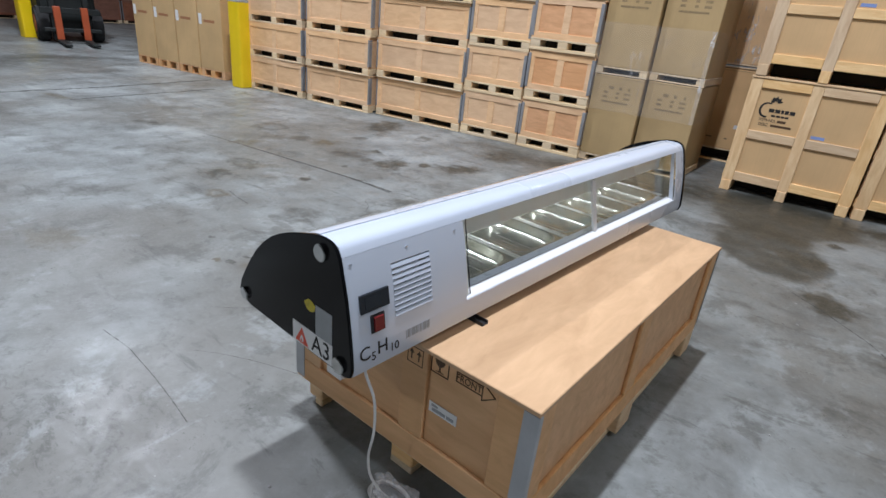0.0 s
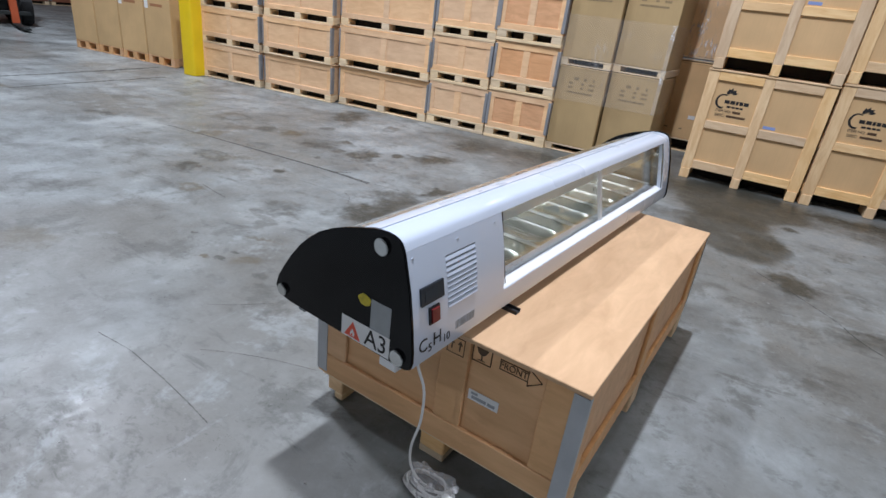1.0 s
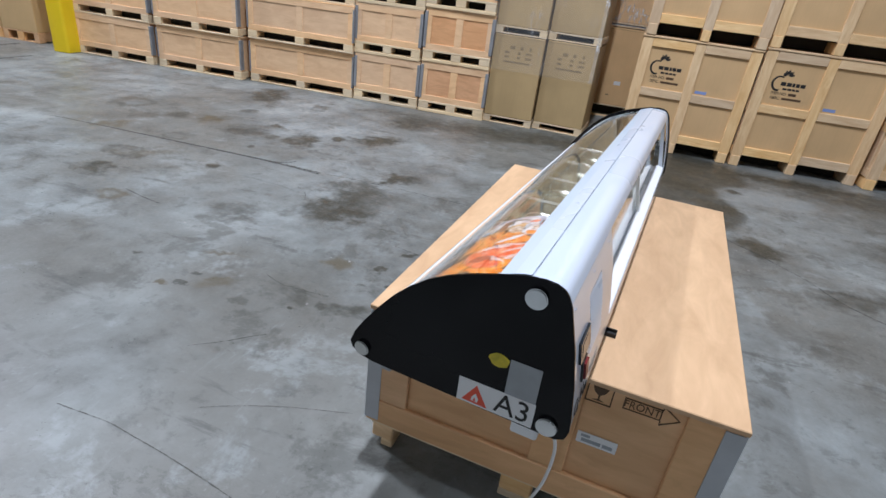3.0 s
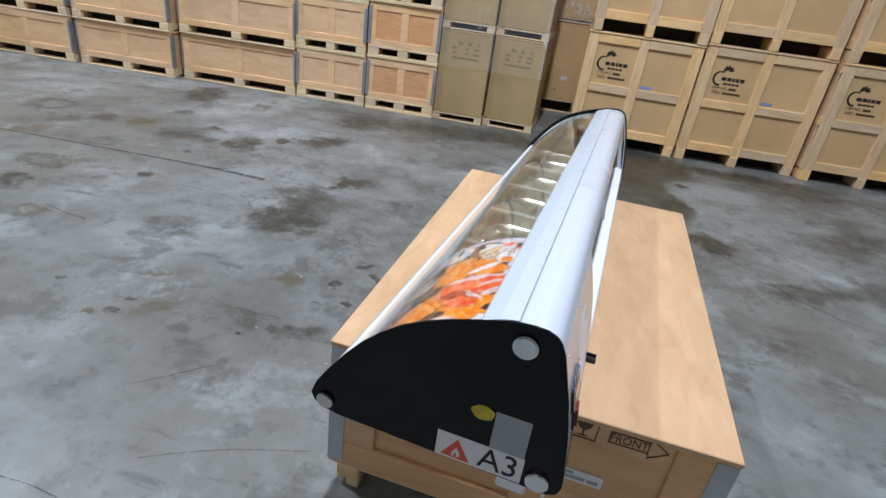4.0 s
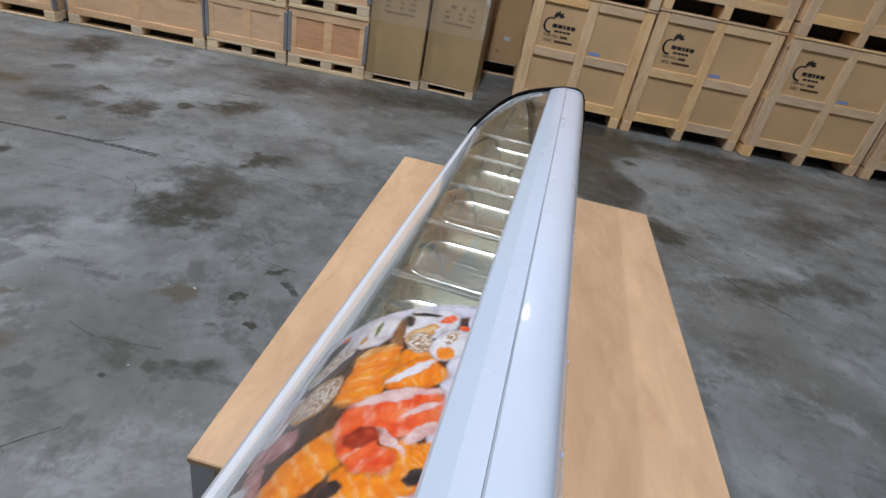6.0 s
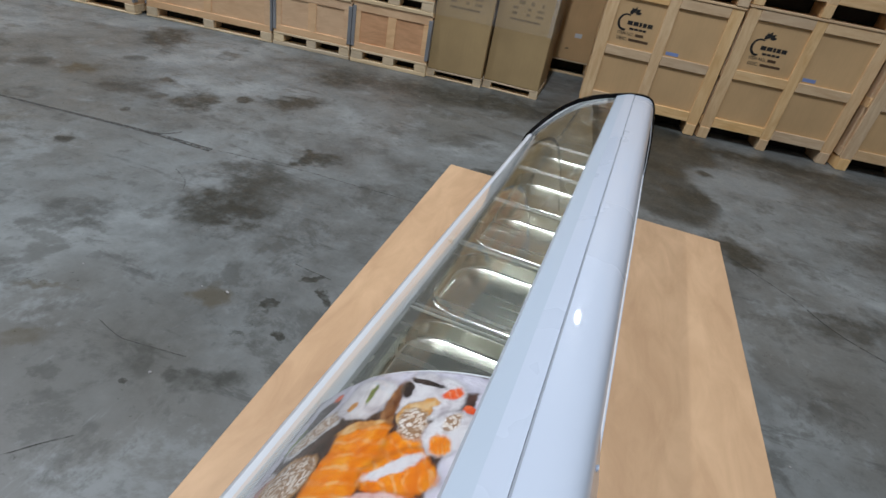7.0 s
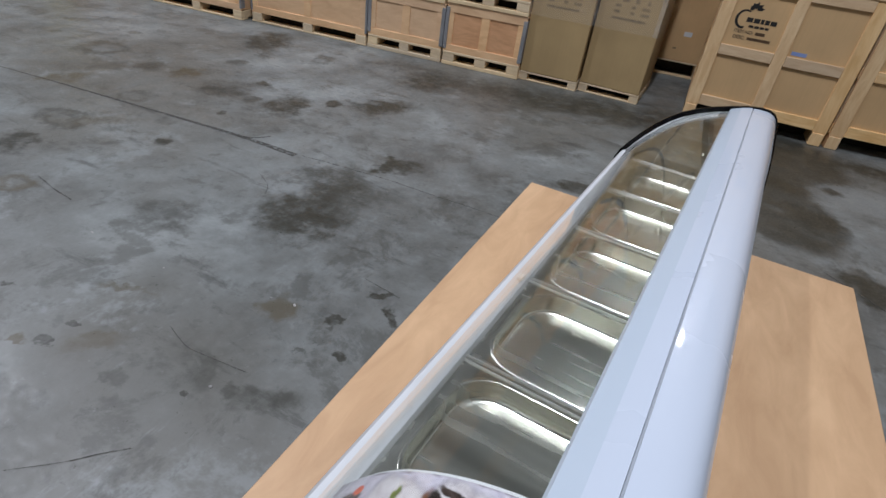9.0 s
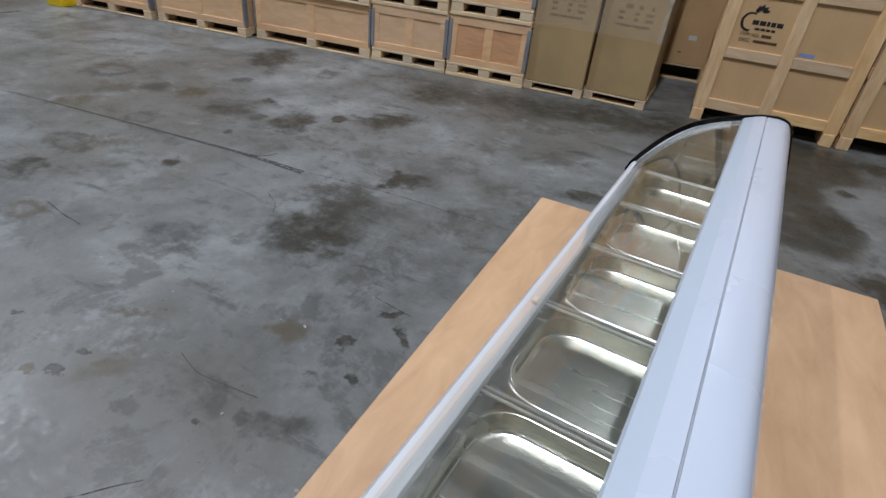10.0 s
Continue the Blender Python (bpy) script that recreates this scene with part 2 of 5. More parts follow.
    col = mix(t, 1.0, col, (0.975, 1.0, 0.99), "MULTIPLY")
    t.links.new(col, p.inputs["Base Color"])
    rough = maths(t, "ADD", remap(t, noise_node(t, v, 6, 8, 0.8), 0.40, 0.62, 0.47, 0.325), remap(t, noise_node(t, v, 62, 5, 0.75), 0.45, 0.64, 0.07, -0.07))
    t.links.new(rough, p.inputs["Roughness"])
    p.inputs["Specular IOR Level"].default_value = 0.5
    h = maths(t, "ADD", maths(t, "MULTIPLY", fine, 0.8), maths(t, "MULTIPLY", grit, 0.2))
    bump(t, p, h, 0.145, 0.004)
    return m


def clear(name, tint=(1, 1, 1), gloss=0.02, ior=1.5):
    """Thin clear sheet: light goes straight through, with a mirror gloss that grows with slant."""
    m, t, p = nodes_of(name)
    t.nodes.remove(p)
    through_it = add(t, "ShaderNodeBsdfTransparent", Color=(*tint, 1))
    mirror = add(t, "ShaderNodeBsdfGlossy", Color=(1, 1, 1, 1), Roughness=gloss)
    slant = add(t, "ShaderNodeLayerWeight", Blend=0.5).outputs["Facing"]
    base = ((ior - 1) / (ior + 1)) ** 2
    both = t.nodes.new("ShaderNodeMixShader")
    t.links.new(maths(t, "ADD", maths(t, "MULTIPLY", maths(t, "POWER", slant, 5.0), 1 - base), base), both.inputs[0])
    t.links.new(through_it.outputs[0], both.inputs[1])
    t.links.new(mirror.outputs[0], both.inputs[2])
    t.links.new(both.outputs[0], t.nodes["Material Output"].inputs["Surface"])
    return m


def film_wrap(thin=0.06, thick=0.3, spread=0.5):
    """Stretch film: a faint haze, with wrinkles whose glints are painted as denser white in scattered patches."""
    m, t, p = nodes_of("stretch_film")
    wrinkle = noise_node(t, coords(t, (3.0, 3.0, 1.0)), 7, 5, 0.68, 1.2)
    where = noise_node(t, coords(t), 2.2, 3, 0.6)
    p.inputs["Base Color"].default_value = (0.9, 0.9, 0.9, 1)
    p.inputs["Roughness"].default_value = 0.14
    streaks = maths(t, "MULTIPLY", remap(t, wrinkle, 0.48, 0.74, 0, thick), remap(t, where, spread, spread + 0.12, 0, 1))
    t.links.new(maths(t, "ADD", streaks, thin), p.inputs["Alpha"])
    bump(t, p, wrinkle, 0.7, 0.015)
    return m


def worn_grime():
    """Dirt lying in a crack, broken up where it is worn away."""
    m, t, p = nodes_of("crack_grime")
    v = coords(t, shuffle=False)
    p.inputs["Base Color"].default_value = (0.080, 0.077, 0.069, 1)
    p.inputs["Roughness"].default_value = 0.85
    t.links.new(remap(t, noise_node(t, v, 38, 5, 0.7), 0.38, 0.58, 0.14, 0.9), p.inputs["Alpha"])
    return m


M_FLOOR = concrete()
M_CRACK = worn_grime()
M_WALL = plain("painted_metal_wall", (0.42, 0.42, 0.41), 0.6, vary=0.06, scale=1.2)
M_ROOF = plain("painted_roof_deck", (0.30, 0.30, 0.295), 0.7, vary=0.08, scale=1.0)
M_PLY = wood("birch_plywood_top", (0.620, 0.366, 0.178), (0.708, 0.442, 0.228), (2.0, 0.6, 2.4), 0.5, 0.11, figured=0.08)
M_PLY_V = wood("plywood_panel", (0.70, 0.385, 0.170), (0.80, 0.480, 0.235), (0.5, 2.4, 2.4), 0.55, 0.32)
M_PLY_PALE = wood("pale_plywood_panel", (0.85, 0.522, 0.280), (0.92, 0.615, 0.352), (0.6, 2.0, 2.0), 0.6, 0.20, tint=0.14, figured=0.12)
M_PLY_RED = wood("reddish_plywood_panel", (0.74, 0.375, 0.175), (0.84, 0.470, 0.242), (0.6, 2.4, 2.4), 0.6, 0.3)
M_PINE = wood("pale_pine", (0.76, 0.570, 0.345), (0.87, 0.695, 0.460), (0.5, 3, 3), 0.65, 0.25, tint=0.2)
M_PINE_Y = wood("yellow_pine", (0.83, 0.525, 0.258), (0.93, 0.680, 0.392), (3, 3, 0.5), 0.65, 0.42, tint=0.3)
M_PINE_H = wood("yellow_pine_rail", (0.83, 0.525, 0.258), (0.93, 0.680, 0.392), (0.5, 3, 3), 0.65, 0.42, tint=0.3)
M_CARD = cardboard("brown_cardboard", (0.490, 0.340, 0.160))
M_CARD_WARM = cardboard("warm_cardboard", (0.70, 0.455, 0.222))
M_CARD_D = cardboard("kraft_cardboard", (0.60, 0.400, 0.190))
M_ANGLE = plain("galvanised_steel", (0.46, 0.475, 0.49), 0.5, 0.2, 0.12, 9)
M_ANGLE_DULL = plain("dull_steel_angle", (0.27, 0.27, 0.275), 0.6, 0.1, 0.15, 9)
# near-black colour standing in for deep shade inside pallets and under crates
M_VOID_SHADE = plain("void_shade", (0.03, 0.026, 0.02), 0.9)
M_YELLOW = plain("yellow_plastic", (0.85, 0.60, 0.01), 0.35, vary=0.05, scale=3)
M_STEEL_PAINT = plain("grey_column_paint", (0.35, 0.36, 0.37), 0.5)
M_WHITE = plain("white_powder_coat", (0.580, 0.640, 0.728), 0.3, vary=0.015, scale=3, coat=0.6, bumps=0.015)
M_RAIL = plain("pale_rail_coat", (0.51, 0.585, 0.66), 0.35, vary=0.015, scale=3, coat=0.4, bumps=0.015)
M_SILL = plain("matt_white_sill", (0.56, 0.57, 0.58), 0.5, vary=0.03)
M_BAR = plain("satin_steel_bar", (0.80, 0.80, 0.76), 0.4, 0.55, 0.03)
M_SEAM = plain("grey_seam_gasket", (0.36, 0.39, 0.43), 0.5)
M_WHITE_P = plain("white_plastic", (0.78, 0.79, 0.79), 0.35, vary=0.02)
M_BLACK = plain("black_acrylic", (0.006, 0.006, 0.007), 0.14, vary=0.1, bumps=0.0, specular=0.18)
M_RUBBER = plain("black_rubber", (0.015, 0.015, 0.016), 0.6)
M_CHROME = plain("chrome", (0.64, 0.65, 0.65), 0.08, 1.0, 0.03, 8, bumps=0.0)
M_INOX = plain("polished_stainless", (0.76, 0.755, 0.675), 0.25, 1.0, 0.05, 5, bumps=0.0, stretch=(0.4, 5, 1))
M_GLASS = clear("clear_glass", (0.97, 0.985, 0.975))
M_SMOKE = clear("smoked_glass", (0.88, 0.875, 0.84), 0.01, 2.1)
M_GROOVE = plain("shaded_steel", (0.20, 0.19, 0.16), 0.4, 0.6)
M_CLIP = plain("pale_clip_plastic", (0.70, 0.76, 0.75), 0.3)
M_COVER = plain("pale_lamp_cover", (0.86, 0.88, 0.87), 0.4, vary=0.03)
M_FILM = film_wrap(0.07, 0.42, 0.535)
M_FILM_SHINY = film_wrap(0.16, 1.5, 0.40)
M_FILM_TIGHT = film_wrap(0.06, 1.0, 0.40)
M_INK = plain("black_stencil_ink", (0.02, 0.018, 0.016), 0.7, vary=0.4, scale=60)
M_INK_SOFT = plain("faded_print", (0.29, 0.205, 0.105), 0.8, vary=0.3, scale=60)
M_INK_BROWN = plain("dark_brown_stencil", (0.10, 0.055, 0.025), 0.7, vary=0.3, scale=50)
M_PAPER = plain("white_paper_label", (0.78, 0.78, 0.77), 0.5, vary=0.02)
M_GREY_LABEL = plain("silver_sticker", (0.33, 0.35, 0.36), 0.4, vary=0.08, scale=30)
M_REDTRI = plain("red_warning_print", (0.75, 0.09, 0.04), 0.45)
M_BLUE = plain("blue_sticker", (0.25, 0.34, 0.62), 0.5)
M_YSTICK = plain("yellow_sticker", (0.62, 0.50, 0.03), 0.5, vary=0.3, scale=40)
M_SWITCH = plain("red_switch_plastic", (0.15, 0.006, 0.008), 0.4)
M_LCD = plain("dark_display_plastic", (0.012, 0.015, 0.02), 0.18)
M_CORD = plain("white_cable_sheath", (0.72, 0.72, 0.70), 0.45)
M_BAG = film_wrap(0.2, 0.7, 0.35)
M_TRUCK = plain("dark_truck_paint", (0.008, 0.011, 0.010), 0.6, vary=0.3)
M_ORANGE = plain("orange_truck_paint", (0.42, 0.08, 0.025), 0.5)
M_FAR_RED = wood("dark_red_boards", (0.22, 0.085, 0.05), (0.30, 0.125, 0.075), (0.6, 2.4, 2.4), 0.7, 0.3)
M_TYRE = plain("worn_tyre_rubber", (0.010, 0.010, 0.010), 0.8)


# what the printed picture on the curved panel shows: kind, place along the case and down the curve, half sizes, turn, squareness
FOOD = [
    ("ground", 0.393, 0.150, 0.014, 0.152, 0.0, 5), ("ground", 0.215, 0.012, 0.190, 0.020, 0.0, 5), ("ground", 0.285, 0.290, 0.110, 0.015, -0.03, 4),
    ("ground", 0.348, 0.222, 0.050, 0.014, -0.35, 3), ("pink", 0.097, 0.240, 0.066, 0.024, 0.42, 2), ("pink", 0.170, 0.250, 0.050, 0.026, -1.65, 2),
    ("rice", 0.107, 0.272, 0.030, 0.014, -1.79, 2), ("rice", 0.226, 0.270, 0.042, 0.020, -0.17, 2), ("pink", 0.235, 0.268, 0.026, 0.008, -0.24, 2),
    ("leaf", 0.318, 0.272, 0.022, 0.010, -0.15, 2), ("pale", 0.060, 0.286, 0.040, 0.012, 0.0, 3), ("seaweed", 0.345, 0.250, 0.030, 0.006, -0.8, 2),
    ("rice", 0.318, 0.233, 0.044, 0.0240, -0.94, 3), ("sesame", 0.320, 0.232, 0.040, 0.0190, -0.95, 2), ("rice", 0.361, 0.170, 0.034, 0.042, -0.37, 3),
    ("leaf", 0.369, 0.166, 0.019, 0.0046, 0.04, 2), ("amber", 0.352, 0.186, 0.007, 0.006, 0.5, 2), ("amber", 0.240, 0.216, 0.043, 0.040, -1.45, 2),
    ("sesame", 0.241, 0.214, 0.038, 0.035, -1.47, 2), ("rice", 0.362, 0.088, 0.044, 0.036, -1.83, 3), ("brown", 0.338, 0.124, 0.048, 0.008, 0.15, 2),
    ("salmon", 0.284, 0.084, 0.036, 0.027, -0.87, 3), ("amber", 0.334, 0.094, 0.020, 0.018, -0.41, 2), ("sesame", 0.318, 0.086, 0.026, 0.014, -2.53, 2),
    ("amber", 0.352, 0.080, 0.010, 0.008, -1.63, 2), ("rice", 0.316, 0.044, 0.034, 0.024, -0.26, 2), ("sesame", 0.330, 0.046, 0.014, 0.009, -0.29, 2),
    ("salmon", 0.298, 0.046, 0.011, 0.014, -1.15, 2), ("seaweed", 0.386, 0.097, 0.026, 0.005, -1.83, 2), ("tuna", 0.371, 0.060, 0.013, 0.009, -0.78, 2),
    ("tuna", 0.351, 0.033, 0.009, 0.006, -2.08, 2), ("tuna", 0.384, 0.240, 0.008, 0.009, 0.5, 2), ("seaweed", 0.372, 0.118, 0.016, 0.008, 0.4, 2),
    ("ground", 0.258, 0.030, 0.032, 0.010, -0.04, 3), ("salmon", 0.262, 0.139, 0.056, 0.035, 0.03, 5), ("amber", 0.312, 0.152, 0.028, 0.007, -1.31, 2),
    ("salmon", 0.251, 0.072, 0.036, 0.029, -0.93, 3), ("rice", 0.262, 0.080, 0.032, 0.008, -0.92, 2), ("salmon", 0.119, 0.157, 0.064, 0.036, -0.71, 3),
    ("salmon", 0.104, 0.067, 0.050, 0.039, -0.95, 3), ("tuna", 0.185, 0.086, 0.064, 0.038, -1.24, 3), ("pale", 0.216, 0.086, 0.054, 0.010, -1.37, 2),
    ("pale", 0.196, 0.052, 0.022, 0.005, -1.00, 2), ("tuna", 0.206, 0.070, 0.028, 0.007, -1.15, 2), ("pale", 0.149, 0.072, 0.026, 0.005, -2.26, 2),
    ("pale", 0.163, 0.041, 0.022, 0.010, -0.80, 2), ("tuna", 0.130, 0.094, 0.040, 0.020, -2.03, 2), ("dark_red", 0.153, 0.104, 0.020, 0.013, -1.38, 2),
    ("salmon", 0.135, 0.030, 0.020, 0.011, -0.39, 2), ("seaweed", 0.108, 0.030, 0.012, 0.008, -0.60, 2), ("seaweed", 0.086, 0.113, 0.013, 0.010, -0.55, 2),
    ("pale", 0.064, 0.104, 0.030, 0.009, -1.49, 2), ("rice", 0.069, 0.035, 0.018, 0.010, -0.59, 2), ("salmon", 0.045, 0.180, 0.020, 0.036, 0.2, 3), ("tuna", 0.040, 0.070, 0.016, 0.040, 0.2, 3),
]


def food_picture(start, end):
    """A stretch of a printed photograph of food: soft uneven patches laid over one another on a dark ground."""
    m, t, p = nodes_of("printed_food_picture")
    uv = t.nodes.new("ShaderNodeUVMap").outputs["UV"]
    warp = add(t, "ShaderNodeTexNoise", Scale=34.0, Detail=5.0, Roughness=0.62)
    t.links.new(uv, warp.inputs["Vector"])
    shift = add(t, "ShaderNodeVectorMath")
    shift.operation = "MULTIPLY_ADD"
    t.links.new(warp.outputs["Color"], shift.inputs[0])
    shift.inputs[1].default_value, shift.inputs[2].default_value = (0.022, 0.022, 0), (-0.011, -0.011, 0)
    bent = add(t, "ShaderNodeVectorMath")
    t.links.new(uv, bent.inputs[0])
    t.links.new(shift.outputs[0], bent.inputs[1])
    bent = bent.outputs[0]
    soft, grain, seeds = noise_node(t, uv, 45, 4, 0.6), noise_node(t, uv, 190, 3, 0.6), add(t, "ShaderNodeTexVoronoi", Scale=230.0)
    t.links.new(bent, seeds.inputs["Vector"])
    tones = {
        "ground": ((0.50, 0.46, 0.55), (0.66, 0.62, 0.70), (0.74, 0.70, 0.76)),
        "rice": ((0.52, 0.46, 0.48), (0.72, 0.67, 0.68), (0.80, 0.77, 0.77)),
        "pink": ((0.26, 0.09, 0.08), (0.46, 0.19, 0.17), (0.60, 0.36, 0.34)),
        "pale": ((0.60, 0.32, 0.28), (0.72, 0.47, 0.43), (0.80, 0.62, 0.58)),
        "leaf": ((0.10, 0.14, 0.03), (0.20, 0.26, 0.07), (0.34, 0.38, 0.14)),
        "amber": ((0.50, 0.17, 0.03), (0.68, 0.34, 0.10), (0.78, 0.55, 0.30)),
        "brown": ((0.10, 0.03, 0.01), (0.24, 0.09, 0.03), (0.50, 0.25, 0.10)),
        "seaweed": ((0.02, 0.014, 0.012), (0.045, 0.03, 0.025), (0.09, 0.06, 0.05)),
        "salmon": ((0.78, 0.17, 0.006), (0.90, 0.25, 0.008), (0.92, 0.34, 0.02)),
        "tuna": ((0.72, 0.06, 0.012), (0.86, 0.13, 0.03), (0.88, 0.22, 0.07)),
        "dark_red": ((0.20, 0.015, 0.008), (0.36, 0.035, 0.012), (0.55, 0.08, 0.03)),
        "sesame": ((0.62, 0.46, 0.34), (0.76, 0.64, 0.54), (0.84, 0.76, 0.70)),
    }
    col = ramp(t, soft, [(0.35, (0.03, 0.018, 0.014)), (0.65, (0.11, 0.055, 0.04))])
    for kind, u, d, a, b, turn, square in FOOD:
        reach = 1.35 * math.hypot(a * math.cos(turn), b * math.sin(turn)) + 0.018
        if u + reach < start or u - reach > end:
            continue
        mp = add(t, "ShaderNodeMapping", Location=(u, d, 0), Rotation=(0, 0, turn), Scale=(a, b, 1))
        mp.vector_type = "TEXTURE"
        t.links.new(bent, mp.inputs["Vector"])
        ln = add(t, "ShaderNodeVectorMath")
        ln.operation = "LENGTH"
        t.links.new(mp.outputs["Vector"], ln.inputs[0])
        far = ln.outputs["Value"]
        if square > 2:
            ab, sep = add(t, "ShaderNodeVectorMath"), t.nodes.new("ShaderNodeSeparateXYZ")
            ab.operation = "ABSOLUTE"
            t.links.new(mp.outputs["Vector"], ab.inputs[0])
            t.links.new(ab.outputs[0], sep.inputs[0])
            box_far = maths(t, "MAXIMUM", sep.outputs[0], sep.outputs[1])
            k = 0.45 if square == 3 else 0.7
            far = maths(t, "ADD", maths(t, "MULTIPLY", far, 1 - k), maths(t, "MULTIPLY", box_far, k))
        edge = 0.10 if min(a, b) > 0.015 else 0.25
        lo, mid, hi = tones[kind]
        body = ramp(t, soft, [(0.32, lo), (0.5, mid), (0.68, hi)])
        if kind == "sesame":
            body = mix(t, remap(t, seeds.outputs["Distance"], 0.42, 0.66, 0.0, 0.85), body, (0.30, 0.14, 0.05))
        if kind in ("salmon", "tuna"):
            w = add(t, "ShaderNodeTexWave", Scale=0.95 if kind == "salmon" else 0.5, Distortion=2.5, Detail=2.0)
            t.links.new(mp.outputs["Vector"], w.inputs["Vector"])
            lines = maths(t, "MULTIPLY", remap(t, w.outputs["Fac"], 0.6, 1.0, 0, 0.5), remap(t, soft, 0.38, 0.6, 0.1, 1.0))
            body = mix(t, lines, body, (0.86, 0.52, 0.24) if kind == "salmon" else (0.82, 0.46, 0.36))
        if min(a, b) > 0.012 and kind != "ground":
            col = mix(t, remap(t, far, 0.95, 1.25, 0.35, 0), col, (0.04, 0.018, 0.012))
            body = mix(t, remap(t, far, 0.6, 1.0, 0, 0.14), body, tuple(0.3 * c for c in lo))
        col = mix(t, remap(t, far, 1.0 - edge, 1.0 + edge, 1, 0), col, body)
    col = mix(t, remap(t, grain, 0.35, 0.65, 0.08, 0), col, (0.05, 0.03, 0.03))
    t.links.new(col, p.inputs["Base Color"])
    p.inputs["Roughness"].default_value, p.inputs["Specular IOR Level"].default_value = 0.42, 0.3
    return m


FOOD_CUTS = [0.022, 0.075, 0.125, 0.175, 0.225, 0.270, 0.310, 0.350, 0.4062]
M_FOOD = [food_picture(a, b) for a, b in zip(FOOD_CUTS, FOOD_CUTS[1:])]
M_BACKPRINT = plain("printed_dark_ground", (0.085, 0.052, 0.046), 0.45, vary=0.5, scale=25, specular=0.25)


# ---- mesh helpers ----
def part(name, bm, material, parent=None, label="", smooth=False):
    me = bpy.data.meshes.new(name)
    bm.normal_update()
    bm.to_mesh(me)
    bm.free()
    me.materials.append(material)
    if smooth:
        for f in me.polygons:
            f.use_smooth = True
        me.set_sharp_from_angle(angle=radians(38))
    ob = new(name, me)
    ob.parent = parent
    if label:
        tagged(ob, label)
    return ob


def box(x0, x1, y0, y1, z0, z1, bevel=0.003, bm=None):
    own = bmesh.new()
    bmesh.ops.create_cube(own, size=1)
    for v in own.verts:
        v.co = ((x0 + x1) / 2 + v.co.x * (x1 - x0), (y0 + y1) / 2 + v.co.y * (y1 - y0), (z0 + z1) / 2 + v.co.z * (z1 - z0))
    if bevel:
        bmesh.ops.bevel(own, geom=own.edges[:], offset=bevel, segments=1, affect="EDGES")
    if bm is None:
        return own
    join(bm, own)
    return bm


def join(bm, other):
    me = bpy.data.meshes.new("tmp")
    other.to_mesh(me)
    other.free()
    bm.from_mesh(me)
    bpy.data.meshes.remove(me)
    return bm


def prism(outline, a, b, put, bevel=0.0):
    """A closed outline of (p, q) pairs pulled from a to b; put(s, p, q) gives the place."""
    bm = bmesh.new()
    ends = [[bm.verts.new(put(s, p, q)) for p, q in outline] for s in (a, b)]
    bm.faces.new(ends[0])
    bm.faces.new(ends[1][::-1])
    n = len(outline)
    for i in range(n):
        j = (i + 1) % n
        bm.faces.new((ends[0][j], ends[0][i], ends[1][i], ends[1][j]))
    bmesh.ops.recalc_face_normals(bm, faces=bm.faces[:])
    if bevel:
        rim = [e for e in bm.edges if any(len(f.verts) > 4 for f in e.link_faces)]
        bmesh.ops.bevel(bm, geom=rim, offset=bevel, segments=2, affect="EDGES")
    return bm


def cylinder(r, h, m=None, sides=24, r2=None, bevel=0.0):
    bm = bmesh.new()
    bmesh.ops.create_cone(bm, cap_ends=True, segments=sides, radius1=r, radius2=r if r2 is None else r2, depth=h)
    if bevel:
        bmesh.ops.bevel(bm, geom=[e for e in bm.edges if any(len(f.verts) > 4 for f in e.link_faces)], offset=bevel, segments=2, affect="EDGES")
    if m is not None:
        bmesh.ops.transform(bm, matrix=m, verts=bm.verts[:])
    return bm


def tube(points, r, sides=10):
    bm = bmesh.new()
    rings = []
    pts = [Vector(p) for p in points]
    for i, p in enumerate(pts):
        d = (pts[min(i + 1, len(pts) - 1)] - pts[max(i - 1, 0)]).normalized()
        q = d.to_track_quat("Z", "Y")
        rings.append([bm.verts.new(p + q @ Vector((r * math.cos(k * math.tau / sides), r * math.sin(k * math.tau / sides), 0))) for k in range(sides)])
    for a, b in zip(rings, rings[1:]):
        for k in range(sides):
            bm.faces.new((a[k], a[(k + 1) % sides], b[(k + 1) % sides], b[k]))
    bm.faces.new(rings[0][::-1])
    bm.faces.new(rings[-1])
    return bm


def smooth_line(points, steps=8):
    pts = [Vector(p) for p in points]
    out = []
    for i in range(len(pts) - 1):
        p0, p1, p2, p3 = pts[max(i - 1, 0)], pts[i], pts[i + 1], pts[min(i + 2, len(pts) - 1)]
        for k in range(steps):
            t = k / steps
            out.append(0.5 * ((2 * p1) + (p2 - p0) * t + (2 * p0 - 5 * p1 + 4 * p2 - p3) * t * t + (3 * p1 - p0 - 3 * p2 + p3) * t ** 3))
    return out + [pts[-1]]


def lettering(text, size, m, material, parent, name="lettering", thick=0.0004, label="", stretch=1.0):
    cu = bpy.data.curves.new(name, "FONT")
    cu.body, cu.size, cu.align_x, cu.align_y, cu.extrude, cu.resolution_u = text, size, "CENTER", "CENTER", thick, 3
    tmp = bpy.data.objects.new("tmp", cu)
    scene.collection.objects.link(tmp)
    me = bpy.data.meshes.new_from_object(tmp.evaluated_get(bpy.context.evaluated_depsgraph_get()))
    bpy.data.objects.remove(tmp)
    me.name = name
    me.transform(m @ Matrix.Diagonal((stretch, 1, 1, 1)))
    me.materials.clear()
    me.materials.append(material)
    ob = new(name, me)
    ob.parent = parent
    if label:
        tagged(ob, label)
    return ob


def empty(name, m):
    ob = new(name)
    ob.empty_display_size = 0.1
    ob.matrix_world = m
    return ob


